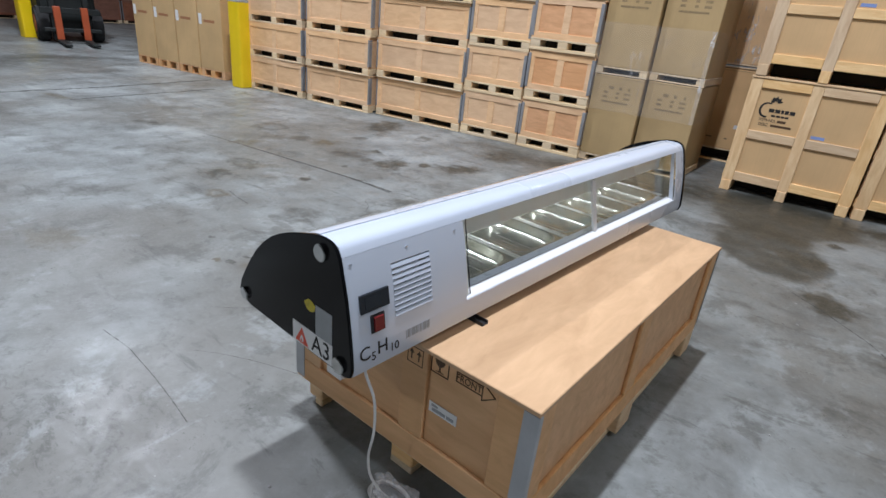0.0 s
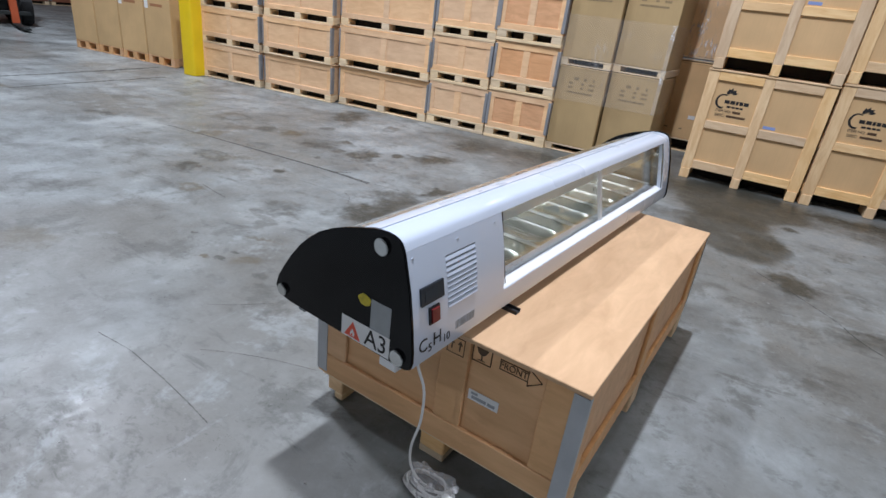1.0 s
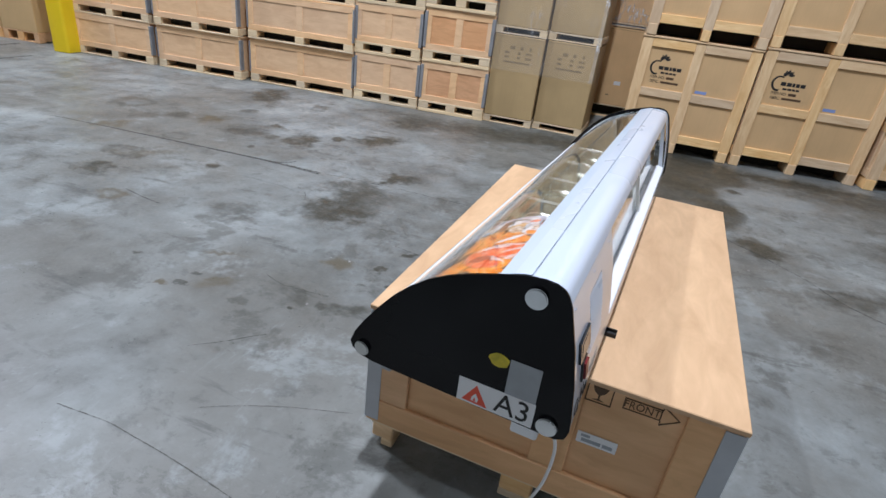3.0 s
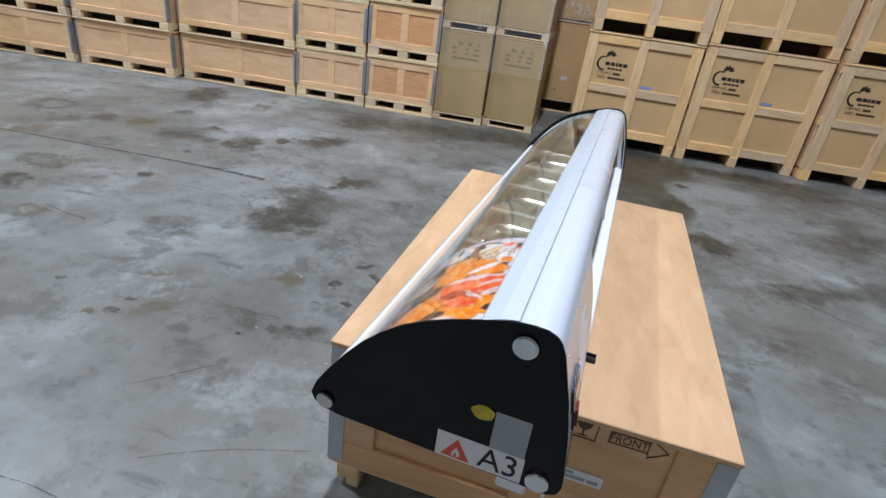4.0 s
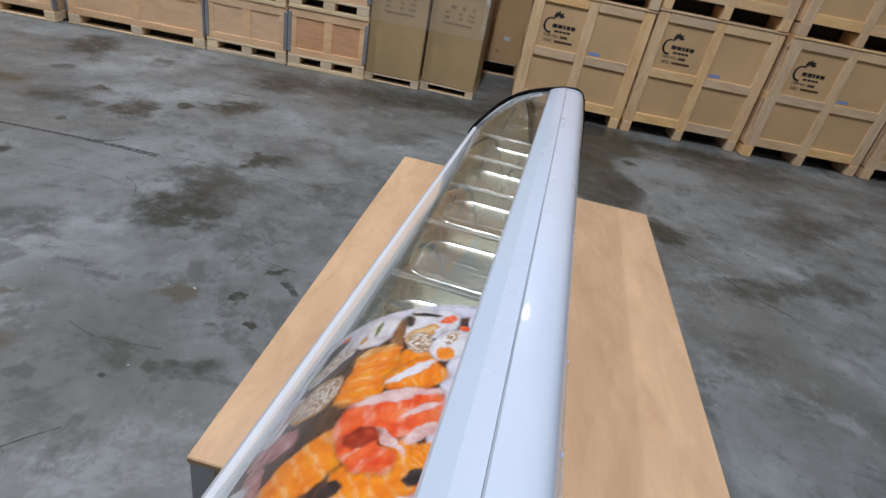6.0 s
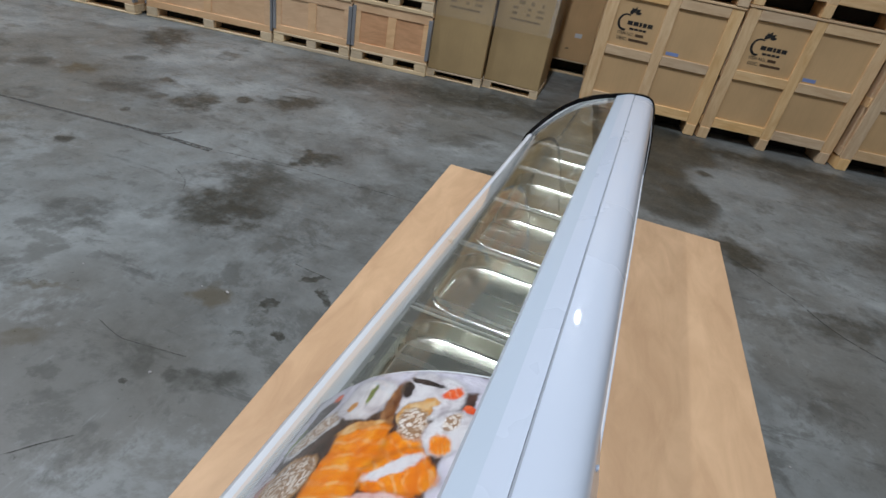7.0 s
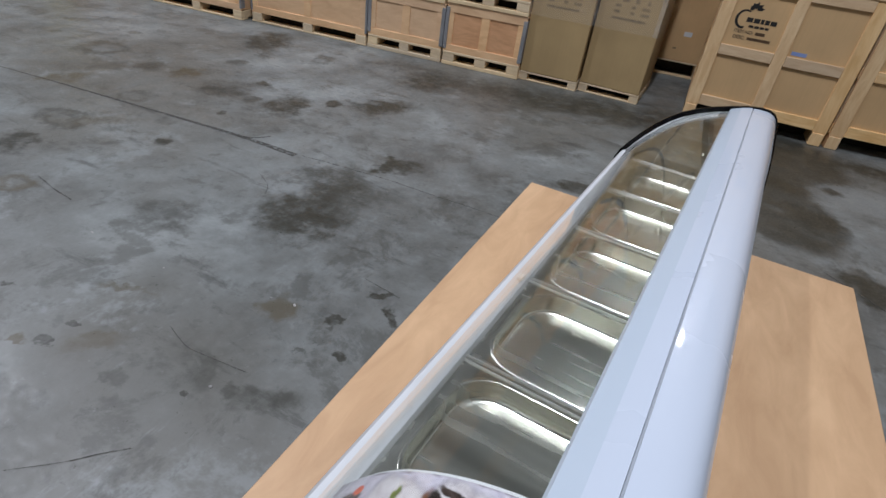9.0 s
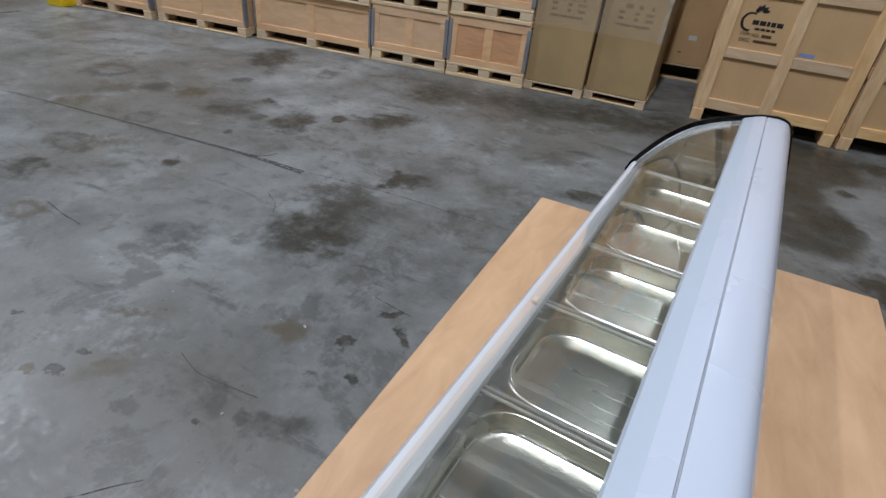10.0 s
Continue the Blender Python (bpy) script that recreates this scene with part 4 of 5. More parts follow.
# ---- the crate that bears the display case ----
def base_crate():
    X0, X1, Y0, Y1, H = -1.318, -0.472, 1.045, 2.388, 0.487
    e = empty("plywood_crate", pose(0, 0, 0))
    tagged(e, "orange brown plywood crate on pallet feet bearing display case", "crate")
    low, rail = 0.130, 0.20
    part("lid", box(X0 - 0.004, X1 + 0.004, Y0 - 0.008, Y1 + 0.004, H - 0.013, H, 0.002), M_PLY, e, "smooth pale orange plywood lid")
    part("body", box(X0 + 0.012, X1 - 0.012, Y0 + 0.012, Y1 - 0.012, low, H - 0.014, 0), M_PLY_V, e)
    # near and far ends
    for y0, y1 in ((Y0, Y0 + 0.0115), (Y1 - 0.0115, Y1)):
        part("bottom_rail", box(X0, X1, y0 - 0.001, y1 + 0.001, low - 0.004, rail, 0.0025), M_PLY_V, e)
        for a, b in ((X0, X0 + 0.115), (-0.925 + 0.055, -0.785), (X1 - 0.107, X1)):
            part("batten", box(a, b, y0, y1, rail + 0.0012, H - 0.0145, 0.0025), M_PLY_V, e)
    for x0, x1 in ((X0, X0 + 0.0115), (X1 - 0.0115, X1)):
        part("bottom_rail", box(x0 - 0.001, x1 + 0.001, Y0 + 0.014, Y1 - 0.014, low - 0.004, rail, 0.0025), M_PLY_V, e)
        for a, b in ((Y0 + 0.014, Y0 + 0.075), (1.625, 1.70), (Y1 - 0.09, Y1 - 0.014)):
            part("batten", box(x0, x1, a, b, rail + 0.0012, H - 0.0145, 0.0025), M_PLY_V, e)
    # pallet underneath
    for a, b in ((X0, X0 + 0.066), (-0.928, -0.842), (X1 - 0.075, X1)):
        for c, d in ((Y0 + 0.045, Y0 + 0.125), (1.66, 1.76), (Y1 - 0.10, Y1 - 0.006)):
            part("foot", box(a, b, c, d, 0.024, low - 0.005, 0.004), M_PINE_H, e)
        part("ground_board", box(a + (0.03 if a == X0 else 0), b - (0.03 if b == X1 else 0), Y0 + 0.045, Y1 - 0.03, 0.001, 0.0235, 0.003), M_PINE, e)
    part("pallet_deck", box(X0 + 0.01, X1 - 0.01, Y0 + 0.012, Y1 - 0.012, low - 0.02, low - 0.0055, 0), M_PINE, e)
    for k in range(3):
        y = (Y0 + 0.006, 1.66, Y1 - 0.10)[k]
        part("side_plank", box(X1 - 0.07, X1 + 0.0, y, y + 0.10, low - 0.019, low - 0.0055, 0.002), M_PINE, e)
    # steel corner angles
    for cx, sx in ((X0, 1), (X1, -1)):
        for cy, sy in ((Y0, 1), (Y1, -1)):
            bm = box(min(cx - sx * 0.003, cx + sx * 0.038), max(cx - sx * 0.003, cx + sx * 0.038), min(cy - sy * 0.003, cy), max(cy - sy * 0.003, cy), 0.135, H - 0.018, 0.0008)
            box(min(cx - sx * 0.003, cx), max(cx - sx * 0.003, cx), min(cy, cy + sy * 0.012), max(cy, cy + sy * 0.012), 0.135, H - 0.018, 0.0008, bm)
            part("corner_angle", bm, M_ANGLE, e, "dull galvanised steel corner angle")
    # stencils on the near end
    y0, y1 = Y0 + 0.0108, Y0 + 0.0121
    yb = Y0 - 0.0006

    def outline_box(a, b, c, d, w, y):
        bm = box(a, b, y, y + 0.0015, c, c + w, 0)
        for args in ((a, b, d - w, d), (a, a + w, c, d), (b - w, b, c, d)):
            box(args[0], args[1], y, y + 0.0015, args[2], args[3], 0, bm)
        return bm

    ym = Y0 + 0.0104
    glass = outline_box(-0.783, -0.727, 0.418, 0.468, 0.0025, ym)
    join(glass, prism([(-0.772, 0.460), (-0.738, 0.460), (-0.744, 0.446), (-0.753, 0.440), (-0.753, 0.428), (-0.743, 0.425), (-0.767, 0.425), (-0.757, 0.428), (-0.757, 0.440), (-0.766, 0.446)], ym, ym + 0.0015, lambda s, p, q: (p, s, q)))
    part("fragile_stencil", glass, M_INK_BROWN, e)
    up = outline_box(-0.852, -0.800, 0.418, 0.468, 0.0025, Y0 - 0.0004)
    for cx in (-0.838, -0.814):
        join(up, prism([(cx - 0.002, 0.43), (cx + 0.002, 0.43), (cx + 0.002, 0.448), (cx + 0.008, 0.448), (cx, 0.461), (cx - 0.008, 0.448), (cx - 0.002, 0.448)], Y0 - 0.0004, Y0 + 0.0011, lambda s, p, q: (p, s, q)))
    part("this_way_up_stencil", up, M_INK_BROWN, e)
    arrow = outline_box(-0.704, -0.626, 0.428, 0.457, 0.0022, ym)
    join(arrow, tube([(-0.626, ym, 0.457), (-0.626, ym, 0.466), (-0.590, ym, 0.442), (-0.626, ym, 0.418), (-0.626, ym, 0.428)], 0.0016, 6))
    part("arrow_stencil", arrow, M_INK_BROWN, e)
    lettering("FRONT", 0.027, Matrix.Translation((-0.666, ym, 0.4425)) @ FACE_FRONT, M_INK_BROWN, e, stretch=0.85)
    lab = part("label", box(-0.776, -0.687, ym - 0.0002, ym + 0.001, 0.300, 0.331, 0), M_PAPER, e, "white paper label with small print")
    for a, b, c, d in ((-0.768, -0.748, 0.319, 0.326), (-0.765, -0.722, 0.306, 0.315), (-0.718, -0.696, 0.306, 0.315)):
        part("print_bar", box(a, b, ym - 0.0008, ym - 0.0001, c, d, 0), M_GREY_LABEL, e)
    # the crate is knocked slightly out of square: narrower at its near end
    for piece in e.children:
        for v in piece.data.vertices:
            v.co.x += (v.co.x + 0.895) * (0.036 if v.co.x < -0.895 else 0.016) * (v.co.y - 1.75) / 0.67
    return e


base_crate()

# ---- the display case ----
YAW = -2.6
# In the case's own axes u runs along it, v across it (front negative), z up.
LENGTH = 1.84
NEAR = 0.018
OUTLINE = [(-0.406, 0.541), (-0.397, 0.567), (-0.378, 0.598), (-0.350, 0.638), (-0.319, 0.676), (-0.289, 0.705), (-0.255, 0.731), (-0.218, 0.751), (-0.179, 0.767), (-0.138, 0.780),
           (-0.098, 0.7915), (-0.062, 0.7962), (-0.043, 0.7948), (-0.029, 0.7885), (-0.0205, 0.779), (-0.0125, 0.763), (0.009, 0.686), (0.022, 0.620), (0.031, 0.557), (0.033, 0.530), (0.028, 0.513), (0.012, 0.505), (-0.15, 0.5075), (-0.352, 0.511), (-0.382, 0.516), (-0.400, 0.527)]
GLASS_LINE = [(-0.130, 0.7710), (-0.164, 0.761), (-0.202, 0.745), (-0.238, 0.725), (-0.271, 0.700), (-0.302, 0.670), (-0.332, 0.635), (-0.360, 0.598), (-0.380, 0.568)]
POSTER_LINE = [(p.x, p.y) for p in smooth_line([(v, z, 0) for v, z in [(-0.115, 0.750), (-0.16, 0.739), (-0.205, 0.722), (-0.245, 0.700), (-0.28, 0.674), (-0.31, 0.643), (-0.335, 0.610), (-0.360, 0.574)]], 6)]


def put(s, p, q):
    return (p, s, q)


def inset(line, d, closed=True):
    n, out = len(line), []
    for i, (p, q) in enumerate(line):
        a, b = (line[i - 1], line[(i + 1) % n]) if closed else (line[max(i - 1, 0)], line[min(i + 1, n - 1)])
        tx, ty = b[0] - a[0], b[1] - a[1]
        L = math.hypot(tx, ty)
        out.append((p + ty / L * d, q - tx / L * d))
    return out


def band(line, u0, u1, thick):
    """A bent plate that follows an open line, with thickness inwards."""
    inner = inset(line, thick, False)
    return prism(line + inner[::-1], u0, u1, put)


def arc_line(z0, z1, steps=8):
    """Points of the back face between two heights."""
    back = OUTLINE[14:20]
    pts = []
    for k in range(steps + 1):
        z = z0 + (z1 - z0) * k / steps
        for (v0, a), (v1, b) in zip(back, back[1:]):
            if b <= z <= a:
                pts.append((v0 + (v1 - v0) * (a - z) / (a - b) - 0.004, z))
                break
    return pts


WIN = (0.376, 1.757, 0.569, 0.766)
VENT = (0.137, 0.252, 0.610, 0.726)


def display_case():
    e = empty("refrigerated_display_case", pose(-0.83, 0.80, 0, 0, 0, YAW))
    tagged(e, "white countertop refrigerated display case with curved glass and black ends", "display case")
    # back sheet: low strip, high strip with rounded shoulder, uprights beside window and vent
    low = [(0.026, 0.513)] + arc_line(0.531, WIN[2], 2)
    shoulder = arc_line(WIN[3], 0.778, 1) + [(-0.0275, 0.7822), (-0.0325, 0.7860), (-0.0385, 0.7887), (-0.0455, 0.7903), (-0.053, 0.7913), (-0.062, 0.7916), (-0.0825, 0.7908)]
    sheet = "white powder coated sheet metal"
    part("low_back_panel", band(low, NEAR, LENGTH - 0.002, 0.003), M_WHITE, e, sheet, True)
    part("shoulder_panel", band(shoulder, NEAR, LENGTH - 0.002, 0.003), M_WHITE, e, sheet, True)
    side = arc_line(WIN[2], VENT[2], 2)[:-1] + arc_line(VENT[2], VENT[3], 3)[:-1] + arc_line(VENT[3], WIN[3], 2)
    bm = band(side, NEAR, VENT[0], 0.003)
    join(bm, band(side, VENT[1], WIN[0], 0.003))
    join(bm, band(arc_line(WIN[2], VENT[2], 2), VENT[0], VENT[1], 0.003))
    join(bm, band(arc_line(VENT[3], WIN[3], 2), VENT[0], VENT[1], 0.003))
    bmesh.ops.remove_doubles(bm, verts=bm.verts[:], dist=0.0002)
    part("control_panel", bm, M_WHITE, e, sheet, True)
    part("end_upright", band(side, WIN[1], LENGTH - 0.002, 0.003), M_WHITE, e, sheet, True)
    # window lining
    lv, hv = arc_line(WIN[2], WIN[3], 1)[0][0], arc_line(WIN[2], WIN[3], 1)[1][0]
    part("window_ledge", prism([(lv - 0.0035, WIN[2]), (lv - 0.0035, WIN[2] - 0.004), (lv - 0.066, WIN[2] - 0.004), (lv - 0.066, WIN[2])], WIN[0], WIN[1], put), M_WHITE, e)
    part("window_header", prism([(hv - 0.0035, WIN[3] + 0.003), (hv - 0.0035, WIN[3]), (hv - 0.042, WIN[3]), (hv - 0.042, WIN[3] + 0.003)], WIN[0], WIN[1], put), M_WHITE, e)
    for u, deep in ((WIN[0] - 0.003, 0.075), (WIN[1], 0.016)):
        part("window_jamb", prism([(lv - 0.0035, WIN[2]), (hv - 0.0035, WIN[3]), (hv - deep, WIN[3]), (lv - deep - 0.004, WIN[2])], u, u + 0.003, put), M_WHITE, e)
    # two sliding panes
    for a, b, off in ((WIN[0] + 0.004, 1.095, 0.031), (1.048, WIN[1] - 0.004, 0.037)):
        pane = part("sliding_pane", prism([(lv - off, WIN[2] + 0.001), (hv - off, WIN[3] - 0.001), (hv - off - 0.004, WIN[3] - 0.001), (lv - off - 0.004, WIN[2] + 0.001)], a, b, put), M_GLASS, e, "clear sliding glass pane")
        pane.visible_shadow = False
    part("pane_handle", prism([(lv - 0.021, WIN[2] + 0.006), (hv - 0.021, WIN[3] - 0.020), (hv - 0.030, WIN[3] - 0.020), (lv - 0.030, WIN[2] + 0.006)], 1.083, 1.104, put, 0.001), M_WHITE_P, e, "white plastic grip strip")
    part("pane_track", prism([(lv + 0.0012, WIN[2] - 0.001), (lv + 0.0004, WIN[2] + 0.0020), (lv - 0.0285, WIN[2] + 0.0075), (lv - 0.0285, WIN[2] + 0.0005)], WIN[0] + 0.001, WIN[1] - 0.001, put, 0.0008), M_WHITE_P, e, "white sloping window sill track")
    part("pane_seal", prism([(lv - 0.0288, WIN[2] + 0.0005), (lv - 0.0288, WIN[2] + 0.0095), (lv - 0.0308, WIN[2] + 0.0095), (lv - 0.0308, WIN[2] + 0.0005)], WIN[0] + 0.001, WIN[1] - 0.001, put), M_SEAM, e, "grey glazing seal")
    for name, mat, a, b, text in (("pane_grip", M_CLIP, 0.379, 0.395, "pale plastic pane grip"), ("pane_edge", M_LCD, 0.3995, 0.4025, "dark pane edge seal")):
        part(name, prism([(lv - 0.0075, WIN[2] + 0.005), (hv - 0.0085, WIN[3] - 0.002), (hv - 0.0098, WIN[3] - 0.002), (lv - 0.0088, WIN[2] + 0.005)], a, b, put), mat, e, text)
    # louvred vent
    vz = [VENT[2] + (VENT[3] - VENT[2]) * (k + 0.5) / 10 for k in range(10)]
    part("vent_back", prism([(-0.035, VENT[2]), (-0.035, VENT[3]), (-0.038, VENT[3]), (-0.038, VENT[2])], VENT[0] - 0.01, VENT[1] + 0.01, put), M_GROOVE, e)
    for z in vz:
        v = arc_line(z, z + 0.0001, 1)[0][0] + 0.002
        part("louvre", prism([(v - 0.0004, z + 0.0030), (v + 0.0034, z - 0.0042), (v + 0.0014, z - 0.0046), (v - 0.0036, z + 0.0030)], VENT[0], VENT[1], put), M_WHITE, e)
    # front, floor and top rail
    part("front_panel", prism([(-0.396, 0.531), (-0.398, 0.546), (-0.394, 0.566), (-0.387, 0.573), (-0.354, 0.573), (-0.352, 0.568), (-0.352, 0.5135), (-0.382, 0.517)], NEAR, LENGTH - 0.002, put), M_SILL, e, "white front sill", True)
    part("floor_pan", prism([(0.024, 0.509), (0.024, 0.5125), (-0.380, 0.5180), (-0.350, 0.5125), (-0.15, 0.5090)], NEAR, LENGTH - 0.002, put), M_WHITE, e)
    part("top_strip", band([(-0.0850, 0.7905), (-0.096, 0.7885), (-0.1115, 0.7840)], NEAR, LENGTH - 0.002, 0.004), M_WHITE, e, sheet, True)
    part("glass_rail", band([(-0.1110, 0.7838), (-0.1240, 0.7788), (-0.1345, 0.7742), (-0.1368, 0.7690)], NEAR, LENGTH - 0.002, 0.0042), M_RAIL, e, "pale blue-grey glass holding rail", True)
    part("seam_gasket", prism([(-0.0827, 0.7920), (-0.0849, 0.7917), (-0.0849, 0.777), (-0.0827, 0.777)], NEAR + 0.002, LENGTH - 0.004, put), M_SEAM, e)
    # curved front glass
    pane = part("curved_glass", band(GLASS_LINE, NEAR + 0.002, LENGTH - 0.004, 0.004), M_GLASS, e, "clear curved front glass", True)
    pane.visible_shadow = False
    # ends
    part("end_cap", prism(OUTLINE, NEAR - 0.008, NEAR - 0.0005, put, 0.0015), M_BLACK, e, "glossy black end cap", True)
    ring = bmesh.new()
    rim_out, rim_in = inset(OUTLINE, -0.004), inset(OUTLINE, 0.010)
    n = len(OUTLINE)
    vs = [[ring.verts.new((p, u, q)) for p, q in ln] for u in (LENGTH - 0.001, LENGTH + 0.008) for ln in (rim_out, rim_in)]
    for i in range(n):
        j = (i + 1) % n
        for a, b in ((0, 1), (1, 3), (3, 2), (2, 0)):
            ring.faces.new((vs[a][i], vs[a][j], vs[b][j], vs[b][i]))
    bmesh.ops.recalc_face_normals(ring, faces=ring.faces[:])
    part("end_rim", ring, M_BLACK, e, "glossy black end rim", True)
    border = inset(OUTLINE, 0.0100)[1:12] + inset(OUTLINE, 0.0235)[1:12][::-1]
    part("end_border", prism(border, LENGTH - 0.0040, LENGTH - 0.0008, put), M_WHITE_P, e, "white edge strip of the end pane")
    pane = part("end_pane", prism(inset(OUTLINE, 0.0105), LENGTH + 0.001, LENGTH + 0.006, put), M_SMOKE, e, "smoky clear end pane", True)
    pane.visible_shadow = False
    part("end_frame", band(inset(GLASS_LINE[1:], -0.0060, False), LENGTH - 0.050, LENGTH - 0.0045, 0.0042), M_WHITE_P, e, "white inner end frame", True)
    for u, side in ((NEAR - 0.008, -1), (LENGTH + 0.008, 1)):
        for v, z, r in ((-0.068, 0.763, 0.0185), (-0.376, 0.538, 0.0155), (-0.005, 0.529, 0.0185)):
            m = Matrix.Translation((v, u + side * 0.004, z)) @ pose(0, 0, 0, 90, 0, 0)
            knob = part("knob", cylinder(r, 0.008, m, 28, bevel=0.002), M_CHROME, e, "round chrome knob", True)
    part("glass_clip", box(-0.371, -0.359, 0.946, 0.964, 0.5735, 0.583, 0.002), M_CLIP, e, "small pale plastic glass clip")
    # inside: housing wall, steel well, dividers
    part("housing_wall", prism(inset(OUTLINE, 0.042), 0.4122, 0.417, put), M_WHITE_P, e)
    part("well_floor", box(-0.351, -0.004, 0.418, LENGTH - 0.004, 0.5145, 0.517, 0), M_INOX, e)
    part("well_front", box(-0.3515, -0.345, 0.418, LENGTH - 0.004, 0.517, 0.562, 0.001), M_INOX, e)
    part("well_back", box(-0.048, -0.042, 0.418, LENGTH - 0.004, 0.517, 0.5645, 0.001), M_INOX, e)
    # lamp cover under the fixed top, ahead of the sliding panes
    part("lamp_cover", prism([(-0.120, 0.772), (-0.104, 0.774), (-0.098, 0.674), (-0.102, 0.668), (-0.112, 0.670)], 0.4175, LENGTH - 0.006, put), M_COVER, e, "pale grey lamp cover")
    for k in range(6):
        u = 0.431 + k * 0.273
        part("divider_web", box(-0.3505, -0.0415, u - 0.0060, u + 0.0060, 0.5615, 0.5650, 0.0005), M_GROOVE, e)
        for side in (-0.0064, 0.0048):
            part("divider_bar", box(-0.3505, -0.0415, u + side, u + side + 0.0013, 0.5650, 0.5700, 0.0004), M_BAR, e, "thin stainless divider edge")
    # controls
    rv = lambda z: arc_line(z, z + 0.0001, 1)[0][0] + 0.003

    def on_back(u0, u1, z0, z1, proud):
        return prism([(rv(z0) + 0.0002, z0), (rv(z1) + 0.0002, z1), (rv(z1) + proud, z1), (rv(z0) + proud, z0)], u0, u1, put, 0.0)

    disp = part("thermostat", on_back(0.042, 0.119, 0.648, 0.686, 0.005), M_LCD, e, "black digital thermostat")
    part("screen", on_back(0.054, 0.096, 0.655, 0.679, 0.0056), plain("lcd_window", (0.014, 0.017, 0.022), 0.12), disp)
    sw = part("switch_frame", on_back(0.067, 0.103, 0.598, 0.636, 0.004), M_RUBBER, e)
    part("rocker", on_back(0.073, 0.098, 0.602, 0.632, 0.008), M_SWITCH, sw, "red rocker switch")
    for u in (0.034, 0.187, 0.342):
        z = 0.750
        m = Matrix.Translation((rv(z) + 0.0003, u, z)) @ pose(0, 0, 0, 0, 90 + 15, 0)
        part("screw", cylinder(0.0042, 0.0009, m, 14, bevel=0.0003), M_WHITE, e, "", True)
    rnd = random.Random(3)
    u = 0.166
    while u < 0.240:
        w = rnd.choice((0.0012, 0.0018, 0.003))
        part("barcode_bar", on_back(u, u + w, 0.547, 0.567, 0.0008), M_GREY_LABEL, e)
        u += w + rnd.choice((0.0012, 0.002, 0.003))
    lean = math.degrees(math.atan2(rv(0.54) - rv(0.59), 0.05))

    def back_text(txt, size, u, z):
        lettering(txt, size, Matrix.Translation((rv(z) + 0.0009, u, z)) @ pose(0, 0, 0, 0, 0, 90) @ pose(0, 0, 0, 90 - lean, 0, 0), M_INK, e)

    back_text("C", 0.044, 0.047, 0.556)
    back_text("5", 0.028, 0.071, 0.543)
    back_text("H", 0.044, 0.096, 0.556)
    back_text("10", 0.028, 0.130, 0.543)
    # stickers on the near end
    face = NEAR - 0.0082
    on_end = lambda v0, v1, z0, z1, k=0: box(v0, v1, face - 0.0006 - k * 0.0004, face + 0.0002, z0, z1, 0)
    lab = part("warning_label", on_end(-0.173, -0.030, 0.5100, 0.5615), M_PAPER, e, "white warning label")
    tri = lambda a, k, m, nm: part(nm, prism(a, face - 0.0012 - k * 0.0004, face, put), m, lab)
    tri([(-0.163, 0.5145), (-0.114, 0.5135), (-0.138, 0.5545)], 0, M_REDTRI, "warning_triangle")
    tri([(-0.1450, 0.5185), (-0.1325, 0.5185), (-0.1315, 0.5265), (-0.138, 0.537), (-0.1445, 0.5265)], 1, M_PAPER, "flame_mark")
    tri([(-0.1417, 0.5200), (-0.1357, 0.5200), (-0.1387, 0.5275)], 2, M_REDTRI, "flame_core")
    lettering("A3", 0.060, Matrix.Translation((-0.069, face - 0.0012, 0.5350)) @ FACE_FRONT, M_INK, lab, stretch=0.95)
    part("type_plate", on_end(-0.088, -0.032, 0.5620, 0.634), M_GREY_LABEL, e, "grey silver type plate")
    part("yellow_sticker", prism([(-0.108 + 0.018 * math.cos(a * 0.4) * (1 + 0.12 * math.sin(a * 1.9)), 0.624 + 0.014 * math.sin(a * 0.4)) for a in range(16)], face - 0.0008, face, put), M_YSTICK, e, "blurred yellow sticker")
    # feet
    for u, v, m in ((0.042, -0.040, M_WHITE_P), (0.042, -0.335, M_GREY_LABEL), (LENGTH - 0.05, -0.035, M_RUBBER), (LENGTH - 0.05, -0.325, M_RUBBER)):
        if m is M_GREY_LABEL:
            part("foot", box(v - 0.012, v + 0.012, u - 0.012, u + 0.012, 0.484, 0.5085, 0.003), m, e)
        else:
            part("foot", box(v - 0.028, v + 0.022, u - 0.02, u + 0.025, 0.471 if u < 0.1 else 0.489, 0.5085, 0.004), m, e)
    for u, v1 in ((0.430, 0.056), (1.42, 0.0)):
        bm = box(-0.37, v1, u - 0.012, u + 0.012, 0.4875, 0.4900, 0.0006)
        for side_u in (-0.012, 0.0095):
            box(-0.37, v1, u + side_u, u + side_u + 0.0025, 0.4900, 0.4985, 0.0005, bm)
        box(-0.34, -0.02, u - 0.0115, u + 0.0115, 0.4985, 0.5095, 0.001, bm)
        part("foot_channel", bm, M_RUBBER, e, "dark steel foot channel")
    return e


def bend(line, s):
    """The point of an open line at arc length s, and its outward normal."""
    for (a, b), (c, d) in zip(line, line[1:]):
        L = math.hypot(c - a, d - b)
        if s <= L or (c, d) == line[-1]:
            f = s / L
            return a + (c - a) * f, b + (d - b) * f, (d - b) / L, -(c - a) / L
        s -= L


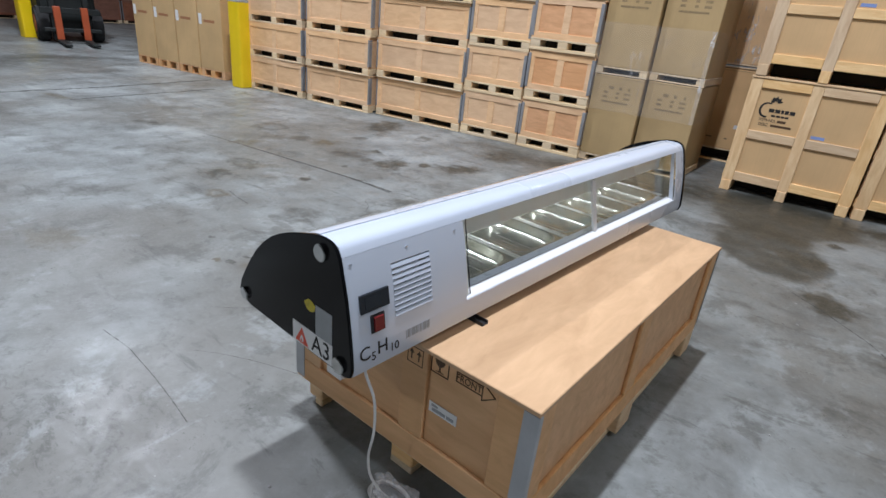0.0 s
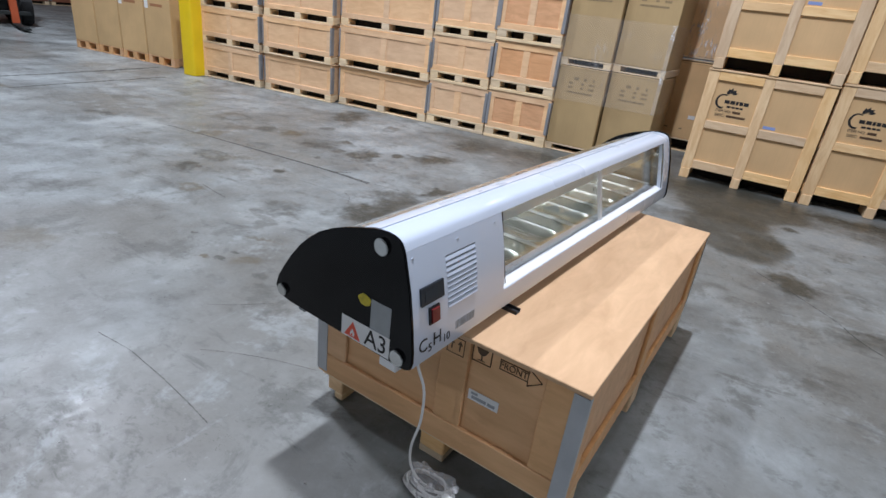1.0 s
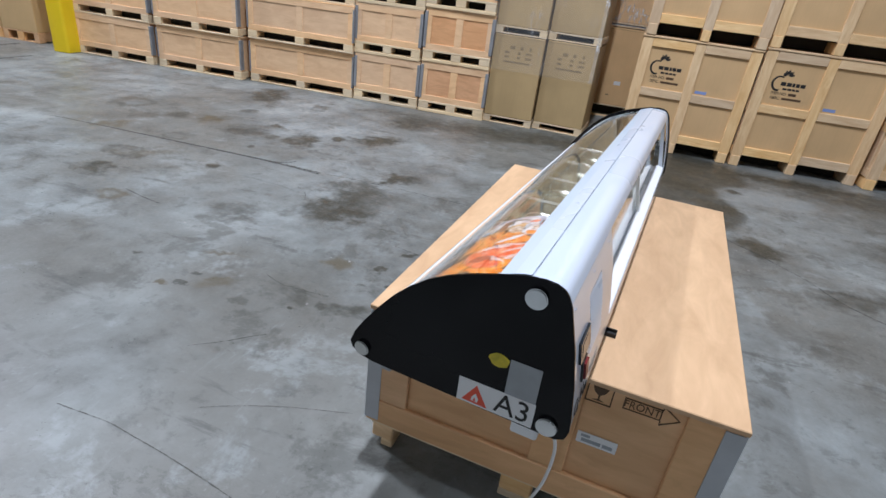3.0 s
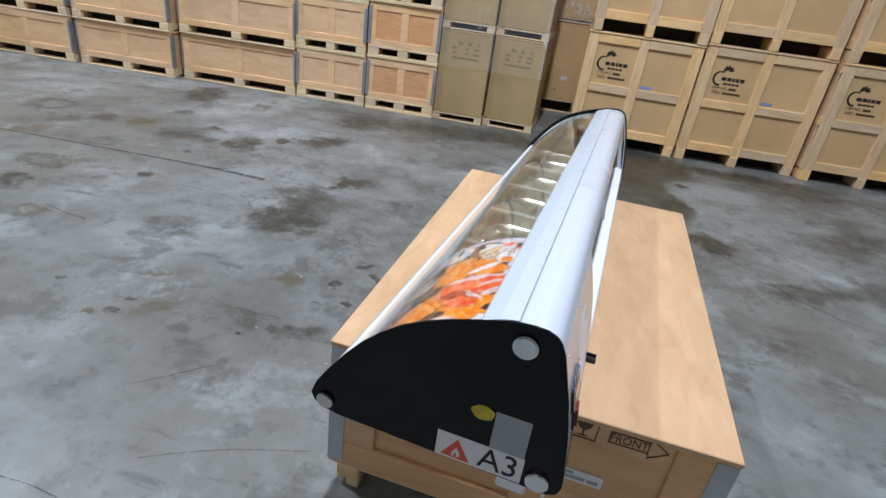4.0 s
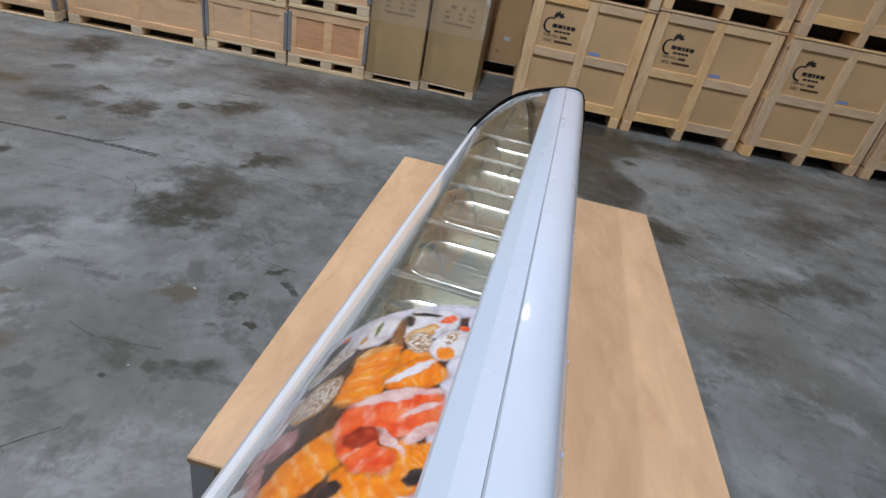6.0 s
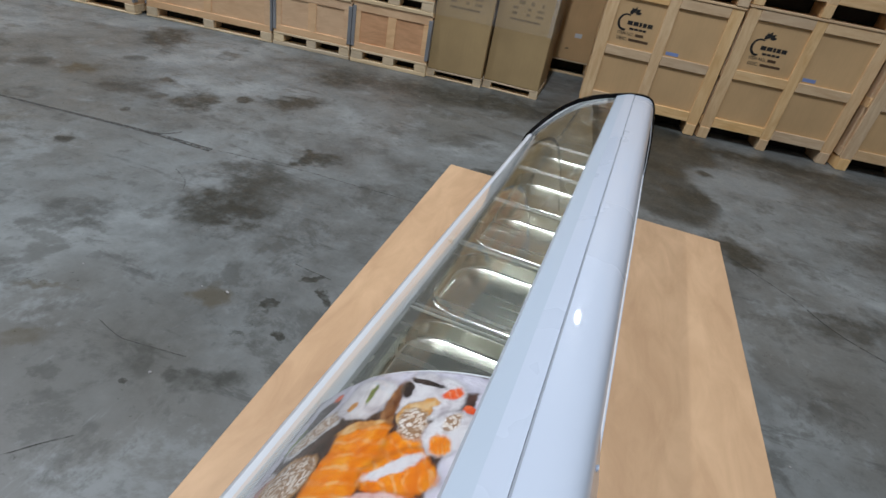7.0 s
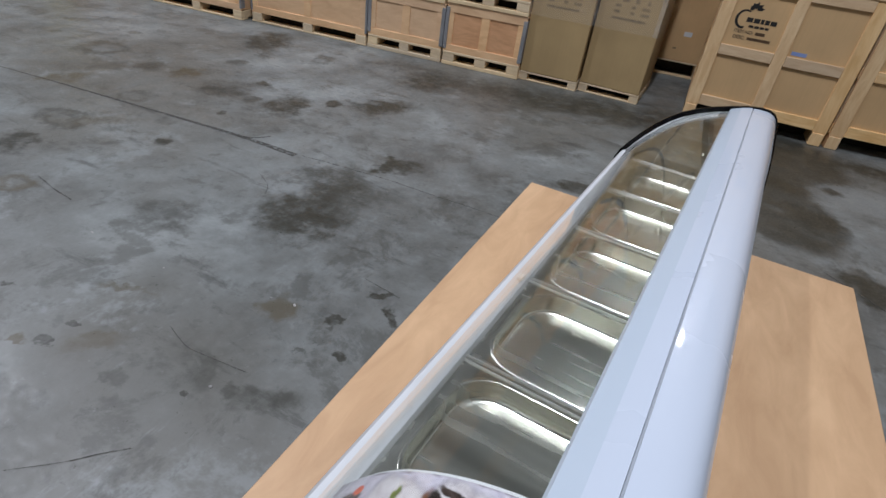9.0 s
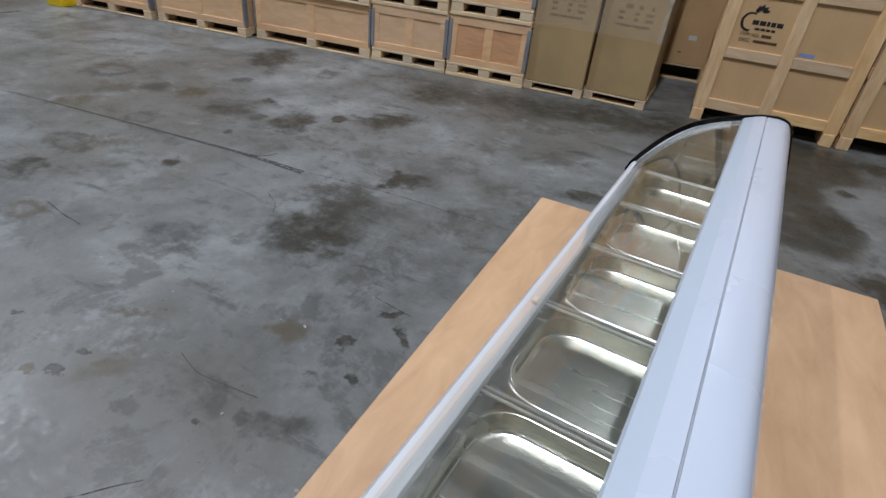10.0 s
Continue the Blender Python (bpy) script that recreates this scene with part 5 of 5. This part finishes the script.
def poster(case):
    holder = part("picture_panel", band(inset(POSTER_LINE, -0.0035, False), NEAR + 0.003, 0.4115, 0.003), M_BACKPRINT, case, "curved printed picture of sushi", True)
    part("picture_border", band(inset(POSTER_LINE, -0.0022, False), 0.4065, 0.4118, 0.0042), M_WHITE_P, holder, "white edge trim", True)
    bm = bmesh.new()
    layer = bm.loops.layers.uv.new("UVMap")
    us, depths = FOOD_CUTS, [0.001 + 0.304 * k / 40 for k in range(41)]
    grid, flat = [], {}
    for u in us:
        row = []
        for d in depths:
            v, z, nv, nz = bend(POSTER_LINE, d)
            row.append(bm.verts.new((v - abs(nv) * 0.0046, u, z + abs(nz) * 0.0046)))
            flat[row[-1]] = (u, d)
        grid.append(row)
    for slot, (ra, rb) in enumerate(zip(grid, grid[1:])):
        for k in range(len(ra) - 1):
            f = bm.faces.new((ra[k], ra[k + 1], rb[k + 1], rb[k]))
            f.material_index = slot
            for corner in f.loops:
                corner[layer].uv = flat[corner.vert]
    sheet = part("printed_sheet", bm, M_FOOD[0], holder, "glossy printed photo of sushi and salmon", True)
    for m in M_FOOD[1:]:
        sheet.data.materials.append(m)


case = display_case()
poster(case)


def steel_pan(u):
    """An open half-size food pan; rim rests on the dividers."""
    def loop(hx, hy, r, z, bm):
        out = []
        for cx, cy, a0 in ((hx - r, hy - r, 0), (-hx + r, hy - r, 90), (-hx + r, -hy + r, 180), (hx - r, -hy + r, 270)):
            for k in range(7):
                a = radians(a0 + k * 15)
                out.append(bm.verts.new((cx + r * math.cos(a), cy + r * math.sin(a), z)))
        return out

    bm = bmesh.new()
    hx, hy = 0.1510, 0.1325
    loops = [loop(hx, hy, 0.012, -0.0035, bm), loop(hx, hy, 0.012, 0.0, bm), loop(hx - 0.0075, hy - 0.0075, 0.066, 0.0, bm), loop(hx - 0.0082, hy - 0.0082, 0.0663, 0.0010, bm), loop(hx - 0.0102, hy - 0.0102, 0.0668, 0.0016, bm), loop(hx - 0.0122, hy - 0.0122, 0.0674, 0.0008, bm), loop(hx - 0.0132, hy - 0.0132, 0.068, -0.002, bm),
             loop(hx - 0.0142, hy - 0.0142, 0.067, -0.0300, bm), loop(hx - 0.0162, hy - 0.0162, 0.0655, -0.0340, bm), loop(hx - 0.0202, hy - 0.0202, 0.063, -0.0366, bm), loop(hx - 0.027, hy - 0.027, 0.058, -0.0375, bm)]
    for a, b in zip(loops, loops[1:]):
        for k in range(len(a)):
            j = (k + 1) % len(a)
            bm.faces.new((a[k], a[j], b[j], b[k]))
    bm.faces.new(loops[-1])
    bmesh.ops.recalc_face_normals(bm, faces=bm.faces[:])
    for f in bm.faces:
        if f.normal.z < -0.5 and len(f.verts) > 4:
            bmesh.ops.reverse_faces(bm, faces=bm.faces[:])
            break
    ob = part("steel_pan", bm, M_INOX, None, smooth=True)
    return tagged(ob, "empty shiny stainless steel food pan in case", "food pan", "food pans in the case")


pan = steel_pan(0)
place = lambda k: pose(-0.83, 0.80, 0, 0, 0, YAW) @ Matrix.Translation((-0.1935, 0.431 + (k + 0.5) * 0.273, 0.5665))
pan.matrix_world = place(0)
for k in range(1, 5):
    copy_thing(pan, place(k))


# ---- power cord and plug bag ----
def power_cord():
    e = empty("power_cord", pose(0, 0, 0))
    tagged(e, "white power cord hanging from case to floor", "power cord")
    part("cable", tube(smooth_line([(-0.822, 0.865, 0.521), (-0.826, 0.880, 0.47), (-0.812, 0.895, 0.40), (-0.818, 0.905, 0.30), (-0.842, 0.915, 0.20), (-0.846, 0.93, 0.12), (-0.826, 0.955, 0.055), (-0.80, 0.985, 0.02)]), 0.0034), M_CORD, e)
    for k in range(4):
        r, dz = 0.052 - 0.006 * k, 0.010 + 0.009 * k
        ring = [(-0.815 + 1.5 * r * math.cos(a * 0.5 + k), 0.985 + 0.8 * r * math.sin(a * 0.5 + k), dz + 0.004 * math.sin(a * 1.7)) for a in range(13)]
        part("coil", tube(smooth_line(ring, 4), 0.0042, 8), M_CORD, e)
    part("plug", box(-0.775, -0.735, 0.955, 0.985, 0.012, 0.038, 0.006), M_CORD, e)
    for y in (0.962, 0.975):
        part("pin", box(-0.735, -0.715, y, y + 0.003, 0.020, 0.028, 0.0005), M_CHROME, e)
    return e


power_cord()


def plastic_bag():
    rnd = random.Random(11)
    bm = bmesh.new()
    bmesh.ops.create_icosphere(bm, subdivisions=4, radius=1)
    for v in bm.verts:
        k = 1 + 0.35 * noise.noise(v.co * 2.1) + 0.22 * noise.noise(v.co * 5.0)
        v.co = Vector((v.co.x * 0.085 * k, v.co.y * 0.055 * k, max(-0.001, 0.04 + v.co.z * 0.055 * k + (0.05 * max(0, 1 - (v.co.x + 0.8) ** 2 * 4) if v.co.z > 0 else 0))))
    ob = part("plastic_bag", bm, M_BAG)
    ob.matrix_world = pose(-0.805, 0.985, 0.0015, 0, 0, 15) @ Matrix.Diagonal((0.72, 0.8, 0.62, 1))
    tagged(ob, "crumpled clear plastic bag round coiled cord", "plastic bag")


plastic_bag()
